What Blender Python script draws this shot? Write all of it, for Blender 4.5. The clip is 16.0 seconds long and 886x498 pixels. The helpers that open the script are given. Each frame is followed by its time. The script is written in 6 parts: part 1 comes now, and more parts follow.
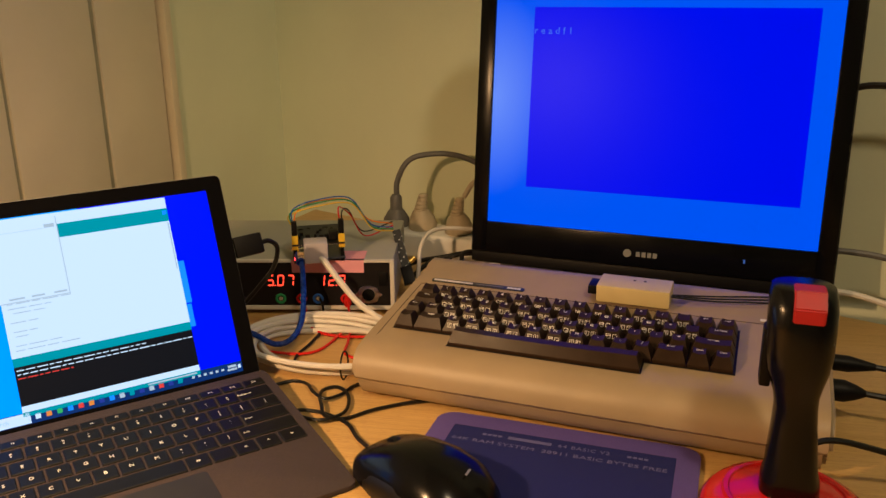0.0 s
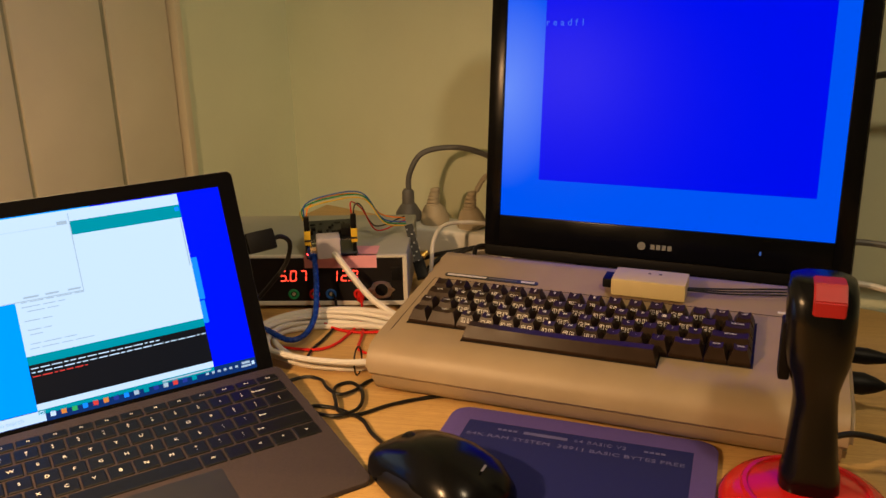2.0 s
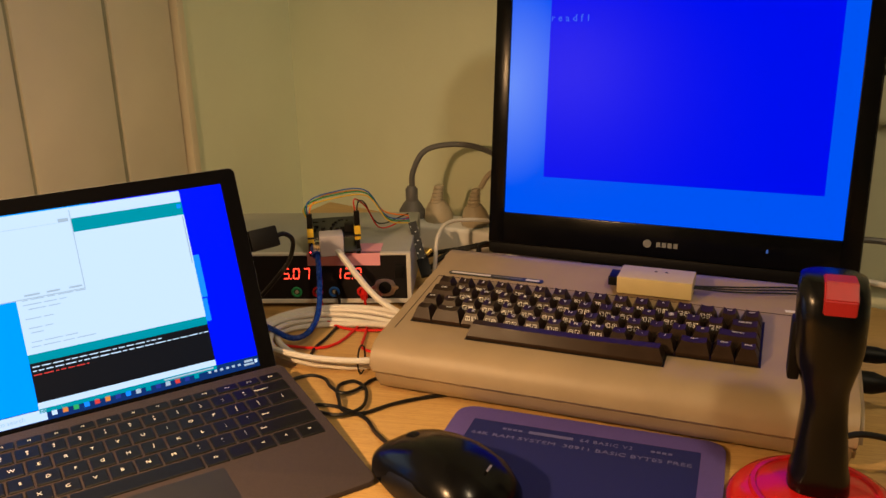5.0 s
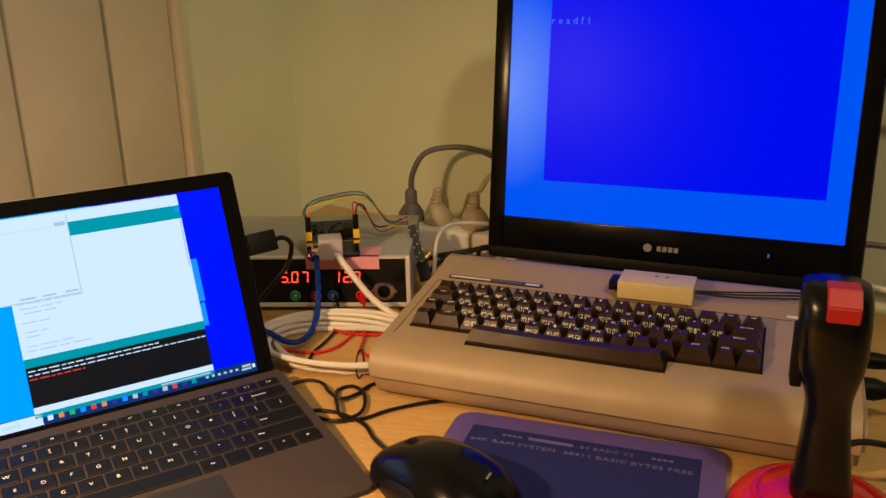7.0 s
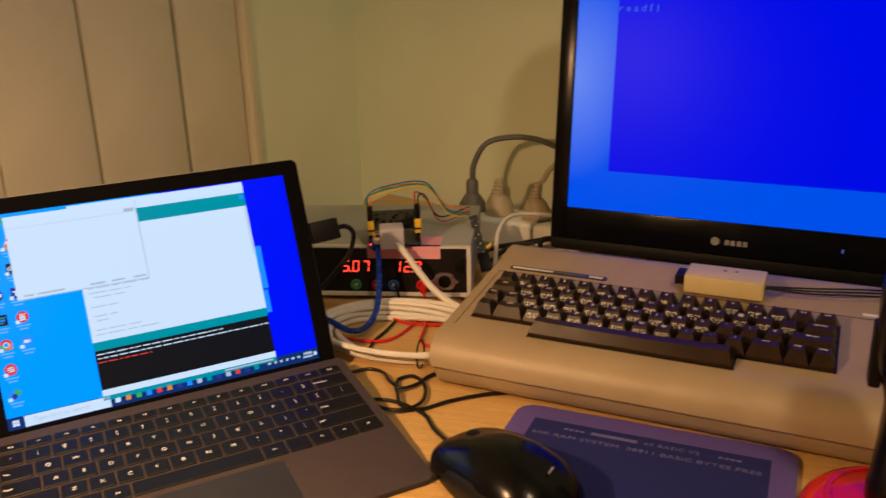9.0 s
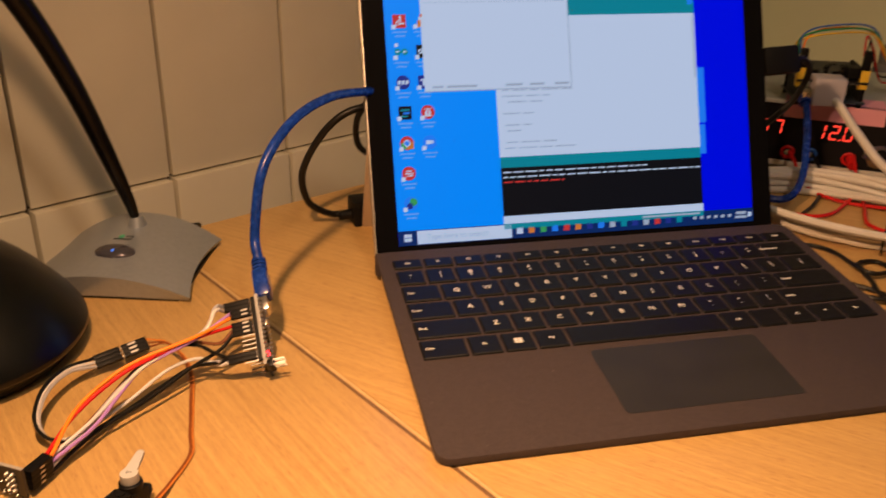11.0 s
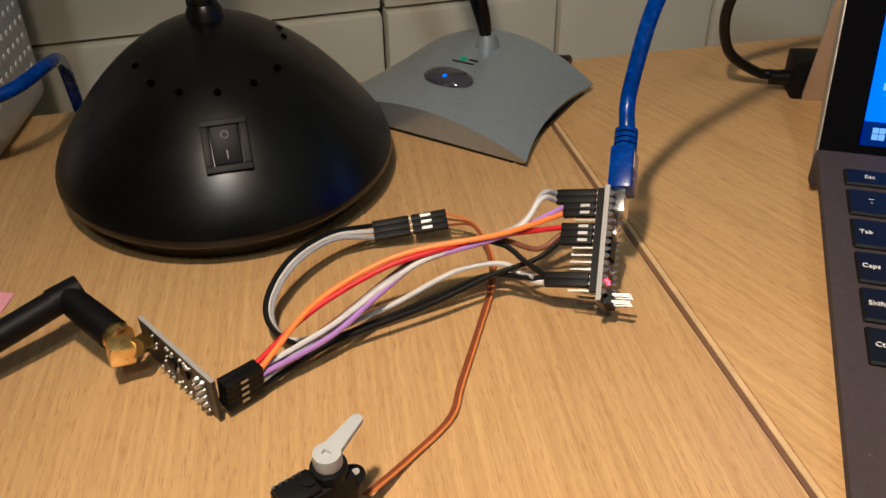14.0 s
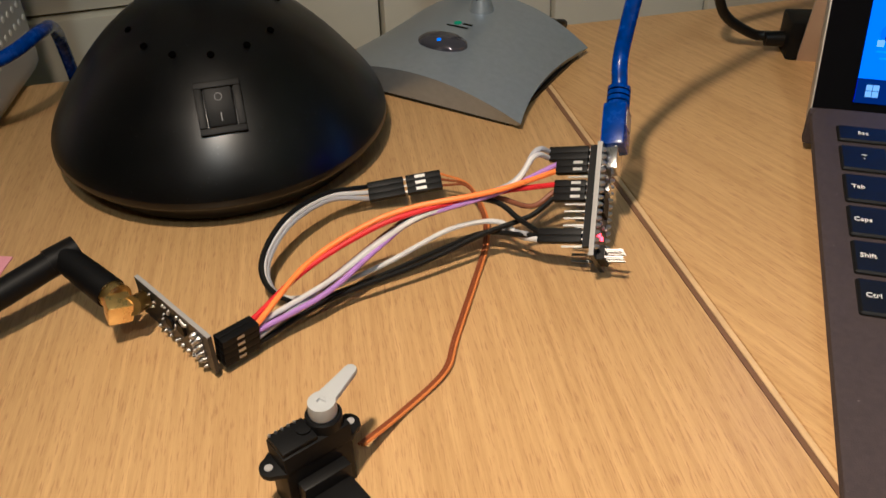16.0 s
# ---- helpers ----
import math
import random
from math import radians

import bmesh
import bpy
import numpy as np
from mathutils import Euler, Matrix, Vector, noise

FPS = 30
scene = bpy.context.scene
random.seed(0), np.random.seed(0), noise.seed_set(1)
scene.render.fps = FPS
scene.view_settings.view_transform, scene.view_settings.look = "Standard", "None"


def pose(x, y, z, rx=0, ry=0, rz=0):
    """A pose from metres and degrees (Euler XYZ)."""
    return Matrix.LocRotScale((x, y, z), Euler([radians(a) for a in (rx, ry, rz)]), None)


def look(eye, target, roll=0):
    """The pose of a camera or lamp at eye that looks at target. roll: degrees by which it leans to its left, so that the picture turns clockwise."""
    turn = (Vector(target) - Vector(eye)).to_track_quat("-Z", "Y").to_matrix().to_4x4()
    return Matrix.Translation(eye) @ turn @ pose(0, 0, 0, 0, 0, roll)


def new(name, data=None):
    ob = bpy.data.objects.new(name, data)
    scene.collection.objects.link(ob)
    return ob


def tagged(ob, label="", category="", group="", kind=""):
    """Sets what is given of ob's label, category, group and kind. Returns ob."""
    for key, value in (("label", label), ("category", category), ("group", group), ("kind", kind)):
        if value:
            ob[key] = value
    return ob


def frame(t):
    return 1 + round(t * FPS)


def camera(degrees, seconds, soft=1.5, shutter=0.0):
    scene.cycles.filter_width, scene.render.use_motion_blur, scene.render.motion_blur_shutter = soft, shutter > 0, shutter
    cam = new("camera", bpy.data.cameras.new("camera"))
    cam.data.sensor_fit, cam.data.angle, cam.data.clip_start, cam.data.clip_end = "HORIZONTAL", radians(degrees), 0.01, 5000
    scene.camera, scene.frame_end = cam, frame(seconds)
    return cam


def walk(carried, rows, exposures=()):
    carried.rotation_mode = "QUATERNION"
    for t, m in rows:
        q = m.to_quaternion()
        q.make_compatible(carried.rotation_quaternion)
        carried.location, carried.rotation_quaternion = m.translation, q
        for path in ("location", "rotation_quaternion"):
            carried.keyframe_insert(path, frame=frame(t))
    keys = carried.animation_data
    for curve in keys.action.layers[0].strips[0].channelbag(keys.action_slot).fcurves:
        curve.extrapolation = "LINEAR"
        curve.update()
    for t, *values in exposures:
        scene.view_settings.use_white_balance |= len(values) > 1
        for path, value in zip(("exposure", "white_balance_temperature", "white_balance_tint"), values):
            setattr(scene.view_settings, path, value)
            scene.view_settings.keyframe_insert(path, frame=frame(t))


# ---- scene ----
cam = camera(54.5, 16.0, 1.5, 0.4)
PATH = [
    (0, (0.052, -0.518, 1.124), (1.054, 1.101, 0.511), -0.6),
    (0.5, (0.052, -0.518, 1.123), (1.051, 1.102, 0.51), -0.6),
    (1, (0.053, -0.517, 1.123), (1.04, 1.109, 0.505), -1.0),
    (1.5, (0.05, -0.514, 1.125), (1.033, 1.113, 0.504), -1.2),
    (2, (0.053, -0.513, 1.123), (1.03, 1.116, 0.497), -1.3),
    (2.5, (0.053, -0.509, 1.121), (1.025, 1.122, 0.491), -1.4),
    (3, (0.055, -0.509, 1.121), (1.025, 1.122, 0.488), -1.6),
    (3.5, (0.055, -0.508, 1.122), (1.024, 1.123, 0.487), -1.6),
    (4, (0.055, -0.508, 1.122), (1.023, 1.124, 0.49), -1.4),
    (6.5, (0.056, -0.502, 1.119), (1.029, 1.127, 0.488), -1.3),
    (7, (0.058, -0.501, 1.122), (1.031, 1.129, 0.493), -1.2),
    (7.5, (0.062, -0.499, 1.12), (1.036, 1.132, 0.496), -1.1),
    (8, (0.063, -0.497, 1.121), (1.047, 1.128, 0.498), -1.1),
    (8.2, (0.064, -0.498, 1.122), (1.046, 1.129, 0.497), -1.1),
    (10.3, (-0.025, -0.407, 1.073), (0.489, 1.394, 0.37), -0.9),
    (10.5, (-0.047, -0.37, 1.05), (0.437, 1.427, 0.318), -0.1),
    (11, (-0.07, -0.31, 1.006), (0.335, 1.465, 0.178), 1.2),
    (11.5, (-0.092, -0.279, 0.986), (0.197, 1.501, 0.123), 1.7),
    (12, (-0.08, -0.234, 0.976), (-0.088, 1.53, 0.033), 0.3),
    (12.5, (-0.058, -0.173, 0.967), (-0.381, 1.512, -0.061), -0.5),
    (13, (-0.059, -0.144, 0.951), (-0.491, 1.481, -0.133), -1.9),
    (13.5, (-0.061, -0.145, 0.945), (-0.509, 1.449, -0.178), -1.3),
    (14, (-0.061, -0.144, 0.942), (-0.516, 1.425, -0.211), -1.0),
    (14.5, (-0.062, -0.145, 0.941), (-0.517, 1.411, -0.231), -0.9),
    (15, (-0.059, -0.145, 0.942), (-0.512, 1.407, -0.234), -1.3),
    (15.5, (-0.059, -0.147, 0.943), (-0.513, 1.402, -0.238), -1.6),
    (16, (-0.057, -0.149, 0.937), (-0.509, 1.392, -0.254), -1.7),
]
EXPOSURES = [
    (0, -0.4, 5900, 8),
    (8.2, -0.4, 5900, 8),
    (10.3, -0.93, 6200, 21),
    (11.5, -1.1, 5750, 21),
    (12.3, -1.12, 5150, 14),
    (13.2, -1.12, 4250, 4),
    (14.0, -1.13, 3850, 1),
    (16, -1.13, 3820, 1),
]
walk(cam, [(t, look(e, a, r)) for t, e, a, r in PATH], EXPOSURES)

# ---- world and lights ----
D = 0.75  # desk top
world = bpy.data.worlds.new("world")
scene.world = world
world.use_nodes = True
bgn = world.node_tree.nodes["Background"]
bgn.inputs[0].default_value = (0.9, 0.8, 0.65, 1)
bgn.inputs[1].default_value = 0.005


def lamp(name, kind, place, target, power, colour, size):
    data = bpy.data.lights.new(name, kind)
    data.energy, data.color = power, colour
    if kind == "AREA":
        data.shape, data.size = "DISK", size
    else:
        data.shadow_soft_size = size
    ob = new(name, data)
    ob.matrix_world = look(place, target)
    return ob


ROOM_LIGHT = lamp("ceiling_lamp_light", "AREA", (0.22, -1.08, 2.33), (0.45, 0.2, 0.75), 15, (1.0, 0.71, 0.40), 0.16)
DESK_LIGHT = lamp("desk_lamp_light", "AREA", (-0.132, -0.100, 1.142), (0.08, -0.01, 0.75), 5.5, (1.0, 0.54, 0.22), 0.03)
DESK_LIGHT.data.spread = radians(146)  # the shade holds the light together

# ---- materials ----


def mat(name, base, rough=0.5, metal=0.0, emit=None, power=0.0, vary=0.0, scale=40.0, bump=0.0, bscale=300.0, spec=0.5, coat=0.0, trans=0.0):
    m = bpy.data.materials.new(name)
    m.use_nodes = True
    nt = m.node_tree
    b = nt.nodes["Principled BSDF"]
    b.inputs["Base Color"].default_value = (*base, 1)
    b.inputs["Roughness"].default_value = rough
    b.inputs["Metallic"].default_value = metal
    b.inputs["Specular IOR Level"].default_value = spec
    b.inputs["Coat Weight"].default_value = coat
    b.inputs["Transmission Weight"].default_value = trans
    if emit:
        b.inputs["Emission Color"].default_value = (*emit, 1)
        b.inputs["Emission Strength"].default_value = power
    co = nt.nodes.new("ShaderNodeTexCoord")
    if vary:
        n = nt.nodes.new("ShaderNodeTexNoise")
        n.inputs["Scale"].default_value, n.inputs["Detail"].default_value = scale, 6
        nt.links.new(co.outputs["Object"], n.inputs["Vector"])
        r = nt.nodes.new("ShaderNodeValToRGB")
        r.color_ramp.elements[0].position, r.color_ramp.elements[1].position = 0.3, 0.7
        r.color_ramp.elements[0].color = (*[c * (1 - vary) for c in base], 1)
        r.color_ramp.elements[1].color = (*[min(1, c * (1 + vary)) for c in base], 1)
        nt.links.new(n.outputs["Fac"], r.inputs["Fac"])
        nt.links.new(r.outputs["Color"], b.inputs["Base Color"])
        rr = nt.nodes.new("ShaderNodeMapRange")
        rr.inputs["To Min"].default_value, rr.inputs["To Max"].default_value = max(0.02, rough - 0.08), min(1, rough + 0.1)
        nt.links.new(n.outputs["Fac"], rr.inputs["Value"])
        nt.links.new(rr.outputs["Result"], b.inputs["Roughness"])
    if bump:
        n2 = nt.nodes.new("ShaderNodeTexNoise")
        n2.inputs["Scale"].default_value, n2.inputs["Detail"].default_value = bscale, 4
        nt.links.new(co.outputs["Object"], n2.inputs["Vector"])
        bp = nt.nodes.new("ShaderNodeBump")
        bp.inputs["Strength"].default_value, bp.inputs["Distance"].default_value = bump, 0.001
        nt.links.new(n2.outputs["Fac"], bp.inputs["Height"])
        nt.links.new(bp.outputs["Normal"], b.inputs["Normal"])
    return m


def dust_on(m, scale, limit, colour):
    """Sparse specks of dust over a dark finish."""
    nt = m.node_tree
    b = nt.nodes["Principled BSDF"]
    co = nt.nodes.new("ShaderNodeTexCoord")
    n = nt.nodes.new("ShaderNodeTexNoise")
    n.inputs["Scale"].default_value, n.inputs["Detail"].default_value = scale, 1
    nt.links.new(co.outputs["Object"], n.inputs["Vector"])
    r = nt.nodes.new("ShaderNodeMapRange")
    r.inputs["From Min"].default_value, r.inputs["From Max"].default_value = limit, limit + 0.03
    nt.links.new(n.outputs["Fac"], r.inputs["Value"])
    mx = nt.nodes.new("ShaderNodeMix")
    mx.data_type = "RGBA"
    old = b.inputs["Base Color"].links[0].from_socket
    nt.links.new(r.outputs["Result"], mx.inputs[0])
    nt.links.new(old, mx.inputs[6])
    mx.inputs[7].default_value = (*colour, 1)
    nt.links.new(mx.outputs[2], b.inputs["Base Color"])


def wood_mat(name, turn):
    """Beech veneer: pale ground, streaks and short dark flecks along the grain."""
    m = bpy.data.materials.new(name)
    m.use_nodes = True
    nt = m.node_tree
    b = nt.nodes["Principled BSDF"]
    co = nt.nodes.new("ShaderNodeTexCoord")

    def mapped(scale):
        mp = nt.nodes.new("ShaderNodeMapping")
        mp.inputs["Rotation"].default_value = (0, 0, turn)
        mp.inputs["Scale"].default_value = scale
        # turn first, then stretch along the grain
        mp.vector_type = "TEXTURE"
        mp.inputs["Scale"].default_value = tuple(1 / s for s in scale)
        nt.links.new(co.outputs["Object"], mp.inputs["Vector"])
        return mp

    def tex(scale, detail, rough=0.6):
        n = nt.nodes.new("ShaderNodeTexNoise")
        n.inputs["Scale"].default_value, n.inputs["Detail"].default_value, n.inputs["Roughness"].default_value = 1.0, detail, rough
        nt.links.new(mapped(scale).outputs["Vector"], n.inputs["Vector"])
        return n

    streak = tex((480, 12, 1), 6, 0.75)
    fleck = tex((2300, 150, 1), 2, 0.5)
    broad = tex((14, 2.5, 1), 3)
    ramp = nt.nodes.new("ShaderNodeValToRGB")
    e = ramp.color_ramp.elements
    e[0].position, e[1].position = 0.32, 0.68
    e[0].color, e[1].color = (0.45, 0.28, 0.088, 1), (0.63, 0.415, 0.15, 1)
    nt.links.new(streak.outputs["Fac"], ramp.inputs["Fac"])
    fr = nt.nodes.new("ShaderNodeValToRGB")
    fr.color_ramp.elements[0].position, fr.color_ramp.elements[1].position = 0.56, 0.70
    fr.color_ramp.elements[0].color, fr.color_ramp.elements[1].color = (0, 0, 0, 1), (1, 1, 1, 1)
    nt.links.new(fleck.outputs["Fac"], fr.inputs["Fac"])
    mix = nt.nodes.new("ShaderNodeMix")
    mix.data_type = "RGBA"
    mix.inputs[7].default_value = (0.27, 0.125, 0.045, 1)
    mul = nt.nodes.new("ShaderNodeMath")
    mul.operation = "MULTIPLY"
    mul.inputs[1].default_value = 0.5
    nt.links.new(fr.outputs["Color"], mul.inputs[0])
    nt.links.new(mul.outputs[0], mix.inputs[0])
    nt.links.new(ramp.outputs["Color"], mix.inputs[6])
    mix2 = nt.nodes.new("ShaderNodeMix")
    mix2.data_type, mix2.blend_type = "RGBA", "MULTIPLY"
    mix2.inputs[0].default_value = 0.22
    br = nt.nodes.new("ShaderNodeValToRGB")
    br.color_ramp.elements[0].position, br.color_ramp.elements[1].position = 0.35, 0.65
    br.color_ramp.elements[0].color, br.color_ramp.elements[1].color = (0.72, 0.66, 0.6, 1), (1, 1, 1, 1)
    nt.links.new(broad.outputs["Fac"], br.inputs["Fac"])
    nt.links.new(mix.outputs[2], mix2.inputs[6])
    nt.links.new(br.outputs["Color"], mix2.inputs[7])
    nt.links.new(mix2.outputs[2], b.inputs["Base Color"])
    b.inputs["Roughness"].default_value = 0.38
    bp = nt.nodes.new("ShaderNodeBump")
    bp.inputs["Strength"].default_value, bp.inputs["Distance"].default_value = 0.12, 0.0005
    nt.links.new(fleck.outputs["Fac"], bp.inputs["Height"])
    nt.links.new(bp.outputs["Normal"], b.inputs["Normal"])
    return m


def glow(name, colour, power):
    return mat(name, (0.002, 0.002, 0.0025), 0.35, 0, colour, power, spec=0.08)


WOOD_L = wood_mat("beech_veneer", radians(24))
WOOD_R = wood_mat("beech_veneer_wing", radians(48))
EDGE = mat("desk_edge_strip", (0.16, 0.085, 0.035), 0.5, vary=0.15)
# beech edge at the seam; the light it catches is put into the colour
LIT_EDGE = mat("lit_beech_edge", (0.62, 0.44, 0.20), 0.45, vary=0.12, scale=80)
PANEL = mat("cream_panel_paint", (0.66, 0.625, 0.50), 0.55, vary=0.05, scale=9, bump=0.15, bscale=120)
BOARD_TRIM = mat("cream_trim_paint", (0.66, 0.60, 0.45), 0.5, vary=0.05, scale=14, bump=0.1, bscale=90)
PLASTER = mat("pale_green_plaster", (0.70, 0.75, 0.56), 0.8, vary=0.05, scale=5, bump=0.3, bscale=160)
CEIL = mat("white_ceiling_paint", (0.75, 0.73, 0.68), 0.9, vary=0.03, scale=4)
CARPET = mat("grey_floor", (0.16, 0.15, 0.14), 0.9, vary=0.2, scale=60)
# greyer and darker than the boards: shade of the wide joints, as colour
GROOVE_SHADE = mat("grey_green_groove_shade", (0.30, 0.30, 0.22), 0.7, vary=0.15, scale=30)
GROOVE = mat("groove_dark_gap", (0.06, 0.05, 0.035), 0.9, vary=0.1)
BLACK = mat("black_plastic", (0.0035, 0.0035, 0.004), 0.5, vary=0.1, scale=80, bump=0.05, bscale=900, spec=0.18)
GLOSS = mat("glossy_black_plastic", (0.003, 0.003, 0.0035), 0.2, vary=0.1, scale=30, spec=0.2)
JOYBLACK = mat("polished_black_plastic", (0.003, 0.003, 0.0035), 0.23, vary=0.12, scale=40, bump=0.03, bscale=300, spec=0.34)
VOID = mat("dark_hollow", (0.001, 0.001, 0.001), 1.0, spec=0.0)
LAMPBLACK = mat("satin_black_paint", (0.0010, 0.0010, 0.0013), 0.31, vary=0.12, scale=50, bump=0.012, bscale=1400, spec=0.38)
dust_on(LAMPBLACK, 1500, 0.76, (0.06, 0.06, 0.065))
RUBBER = mat("black_rubber", (0.005, 0.0048, 0.0048), 0.42, vary=0.15, scale=90, spec=0.3)
FABRIC = mat("dark_grey_fabric", (0.045, 0.033, 0.035), 0.85, vary=0.18, scale=500, bump=0.5, bscale=2500)
dust_on(FABRIC, 420, 0.79, (0.16, 0.14, 0.13))
KEYBLACK = mat("keyboard_key_black", (0.0045, 0.0045, 0.005), 0.5, vary=0.12, scale=200, bump=0.1, bscale=1500, spec=0.25)
PADGREY = mat("touchpad_glass", (0.024, 0.024, 0.026), 0.5, vary=0.1, scale=60, spec=0.3)
BEZEL = mat("black_glass_bezel", (0.004, 0.004, 0.005), 0.14, spec=0.12)
MAGNES = mat("pale_silver_magnesium", (0.42, 0.40, 0.37), 0.38, 0.55, vary=0.04, scale=100)
KICK = mat("kickstand_metal", (0.55, 0.47, 0.38), 0.45, 0.35, vary=0.05, scale=60)
BEIGE = mat("aged_beige_plastic", (0.33, 0.25, 0.148), 0.42, vary=0.06, scale=30, bump=0.22, bscale=1400)
BEIGE_L = mat("cream_plastic_box", (0.58, 0.47, 0.23), 0.45, vary=0.06, scale=40, bump=0.1, bscale=900)
BROWNKEY = mat("dark_brown_keycap", (0.028, 0.016, 0.009), 0.32, vary=0.12, scale=90, bump=0.05, bscale=900, spec=0.10)
BADGE = mat("badge_black_metal", (0.03, 0.03, 0.03), 0.3, 0.4)
LEGEND = mat("white_legend_ink", (0.82, 0.81, 0.78), 0.6)
LEGEND_D = mat("grey_legend_ink", (0.72, 0.70, 0.67), 0.6)
SILVER = mat("silver_paint", (0.34, 0.385, 0.45), 0.32, 0.55, vary=0.05, scale=300, bump=0.06, bscale=2000)
CHROME = mat("bright_steel", (0.75, 0.75, 0.76), 0.18, 1.0)
SOLDER = mat("solder_tin", (0.52, 0.52, 0.52), 0.36, 1.0)
GOLD = mat("gold_plated_brass", (0.92, 0.66, 0.18), 0.28, 1.0, vary=0.1, scale=300)
PCB_BLACK = mat("black_circuit_board", (0.012, 0.013, 0.016), 0.35, vary=0.3, scale=600)
PCB_EDGE = mat("board_edge_fibreglass", (0.34, 0.33, 0.32), 0.55)
PCB_BLUE = mat("dark_circuit_board", (0.03, 0.04, 0.06), 0.4, vary=0.3, scale=500)
RED_PL = mat("translucent_red_plastic", (0.56, 0.008, 0.006), 0.2, vary=0.1, scale=30, coat=0.1)
RED_BTN = mat("red_button_plastic", (0.40, 0.010, 0.013), 0.45, vary=0.06, scale=60)
PINK = mat("pink_paper_note", (0.75, 0.34, 0.42), 0.8, vary=0.05, scale=60)
PAD_BLUE = mat("mauve_mat_cloth", (0.10, 0.07, 0.32), 0.8, vary=0.07, scale=400, bump=0.3, bscale=2500)
PAD_DARK = mat("dark_blue_mat_print", (0.004, 0.009, 0.125), 0.75, vary=0.08, scale=400, bump=0.3, bscale=2500)
PAD_TEXT = mat("lilac_mat_print", (0.10, 0.10, 0.30), 0.8)
PSU_GREY = mat("grey_painted_steel", (0.36, 0.37, 0.33), 0.55, vary=0.05, scale=40, bump=0.15, bscale=1500)
PSU_WHITE = mat("off_white_panel_frame", (0.60, 0.58, 0.53), 0.5, vary=0.04)
PSU_FACE = mat("black_front_panel", (0.007, 0.006, 0.007), 0.45, vary=0.1, spec=0.25)
RED_SEG = glow("red_display_segment", (1.0, 0.05, 0.02), 4.0)
RED_LED = glow("red_led", (1.0, 0.02, 0.02), 22.0)
WHITE_CABLE = mat("white_cable_sleeve", (0.66, 0.63, 0.58), 0.45, vary=0.05, scale=60)
GREY_CABLE = mat("grey_cable_sleeve", (0.11, 0.11, 0.11), 0.5, vary=0.1)
WHITE_PL = mat("white_plastic", (0.72, 0.72, 0.70), 0.4, vary=0.03, scale=60)
# the router's white plastic, greyed: shade on its shell is in this colour
ROUTER_SHADED = mat("shaded_white_plastic", (0.42, 0.43, 0.45), 0.4, vary=0.04, scale=60)
NYLON = mat("translucent_white_nylon", (0.42, 0.43, 0.44), 0.4, vary=0.03)
BLUE_CABLE = mat("clear_blue_cable", (0.006, 0.034, 0.26), 0.25, vary=0.35, scale=300, coat=0.1, spec=0.3)
MAINS_GREY = mat("beige_mains_plug", (0.42, 0.36, 0.25), 0.5, vary=0.08, scale=60)
W_COL = {
    "orange": (0.90, 0.25, 0.008), "red": (0.55, 0.014, 0.008), "purple": (0.40, 0.22, 0.62), "white": (0.62, 0.61, 0.61),
    "black": (0.006, 0.006, 0.006), "grey": (0.40, 0.40, 0.44), "brown": (0.18, 0.07, 0.03), "yellow": (0.75, 0.50, 0.03),
    "green": (0.03, 0.28, 0.10), "blue": (0.03, 0.12, 0.45), "servo_brown": (0.20, 0.06, 0.014), "servo_orange": (0.55, 0.19, 0.02),
}
WIRE = {k: mat("wire_" + k, v, 0.42, vary=0.08, scale=200, spec=0.22) for k, v in W_COL.items()}
SCR_BLUE = glow("screen_desktop_blue", (0.0, 0.27, 0.95), 1.75)
SCR_DEEP = glow("screen_deep_blue", (0.0, 0.005, 0.85), 1.5)
SCR_LIGHT = glow("screen_logo_blue", (0.02, 0.25, 1.0), 1.5)
SCR_WHITE = glow("screen_white", (0.64, 0.78, 0.92), 1.42)
SCR_GREY = glow("screen_grey", (0.40, 0.48, 0.55), 1.5)
SCR_SOFT = glow("screen_soft_caption", (0.16, 0.42, 0.92), 1.5)
SCR_TEAL = glow("screen_teal", (0.0, 0.27, 0.33), 1.5)
SCR_BLACK = glow("screen_black", (0.006, 0.008, 0.012), 1.0)
SCR_BAR = glow("screen_taskbar", (0.003, 0.03, 0.15), 1.3)
SCR_RED = glow("screen_red", (0.75, 0.05, 0.04), 1.3)
SCR_GREEN = glow("screen_green", (0.05, 0.45, 0.12), 1.3)
SCR_ORANGE = glow("screen_orange", (0.8, 0.25, 0.04), 1.3)
SCR_NAVY = glow("screen_navy", (0.02, 0.04, 0.30), 1.3)
MON_BORDER = glow("monitor_border_blue", (0.0, 0.095, 0.92), 1.18)
# backlight shining through stronger by the left edge
_nt = MON_BORDER.node_tree
_co, _mp, _gr, _rp = (_nt.nodes.new("ShaderNode" + k) for k in ("TexCoord", "Mapping", "TexGradient", "ValToRGB"))
_mp.inputs["Location"].default_value, _mp.inputs["Scale"].default_value = (0.0, 0, -1.25), (14, 14, 8.5)
_gr.gradient_type = "SPHERICAL"
_rp.color_ramp.elements[0].color, _rp.color_ramp.elements[1].color = (0.0, 0.095, 0.92, 1), (0.16, 0.30, 0.98, 1)
_nt.links.new(_co.outputs["Object"], _mp.inputs["Vector"])
_nt.links.new(_mp.outputs["Vector"], _gr.inputs["Vector"])
_nt.links.new(_gr.outputs["Fac"], _rp.inputs["Fac"])
_nt.links.new(_rp.outputs["Color"], _nt.nodes["Principled BSDF"].inputs["Emission Color"])
MON_FIELD = glow("monitor_field_blue", (0.0, 0.004, 0.95), 1.1)
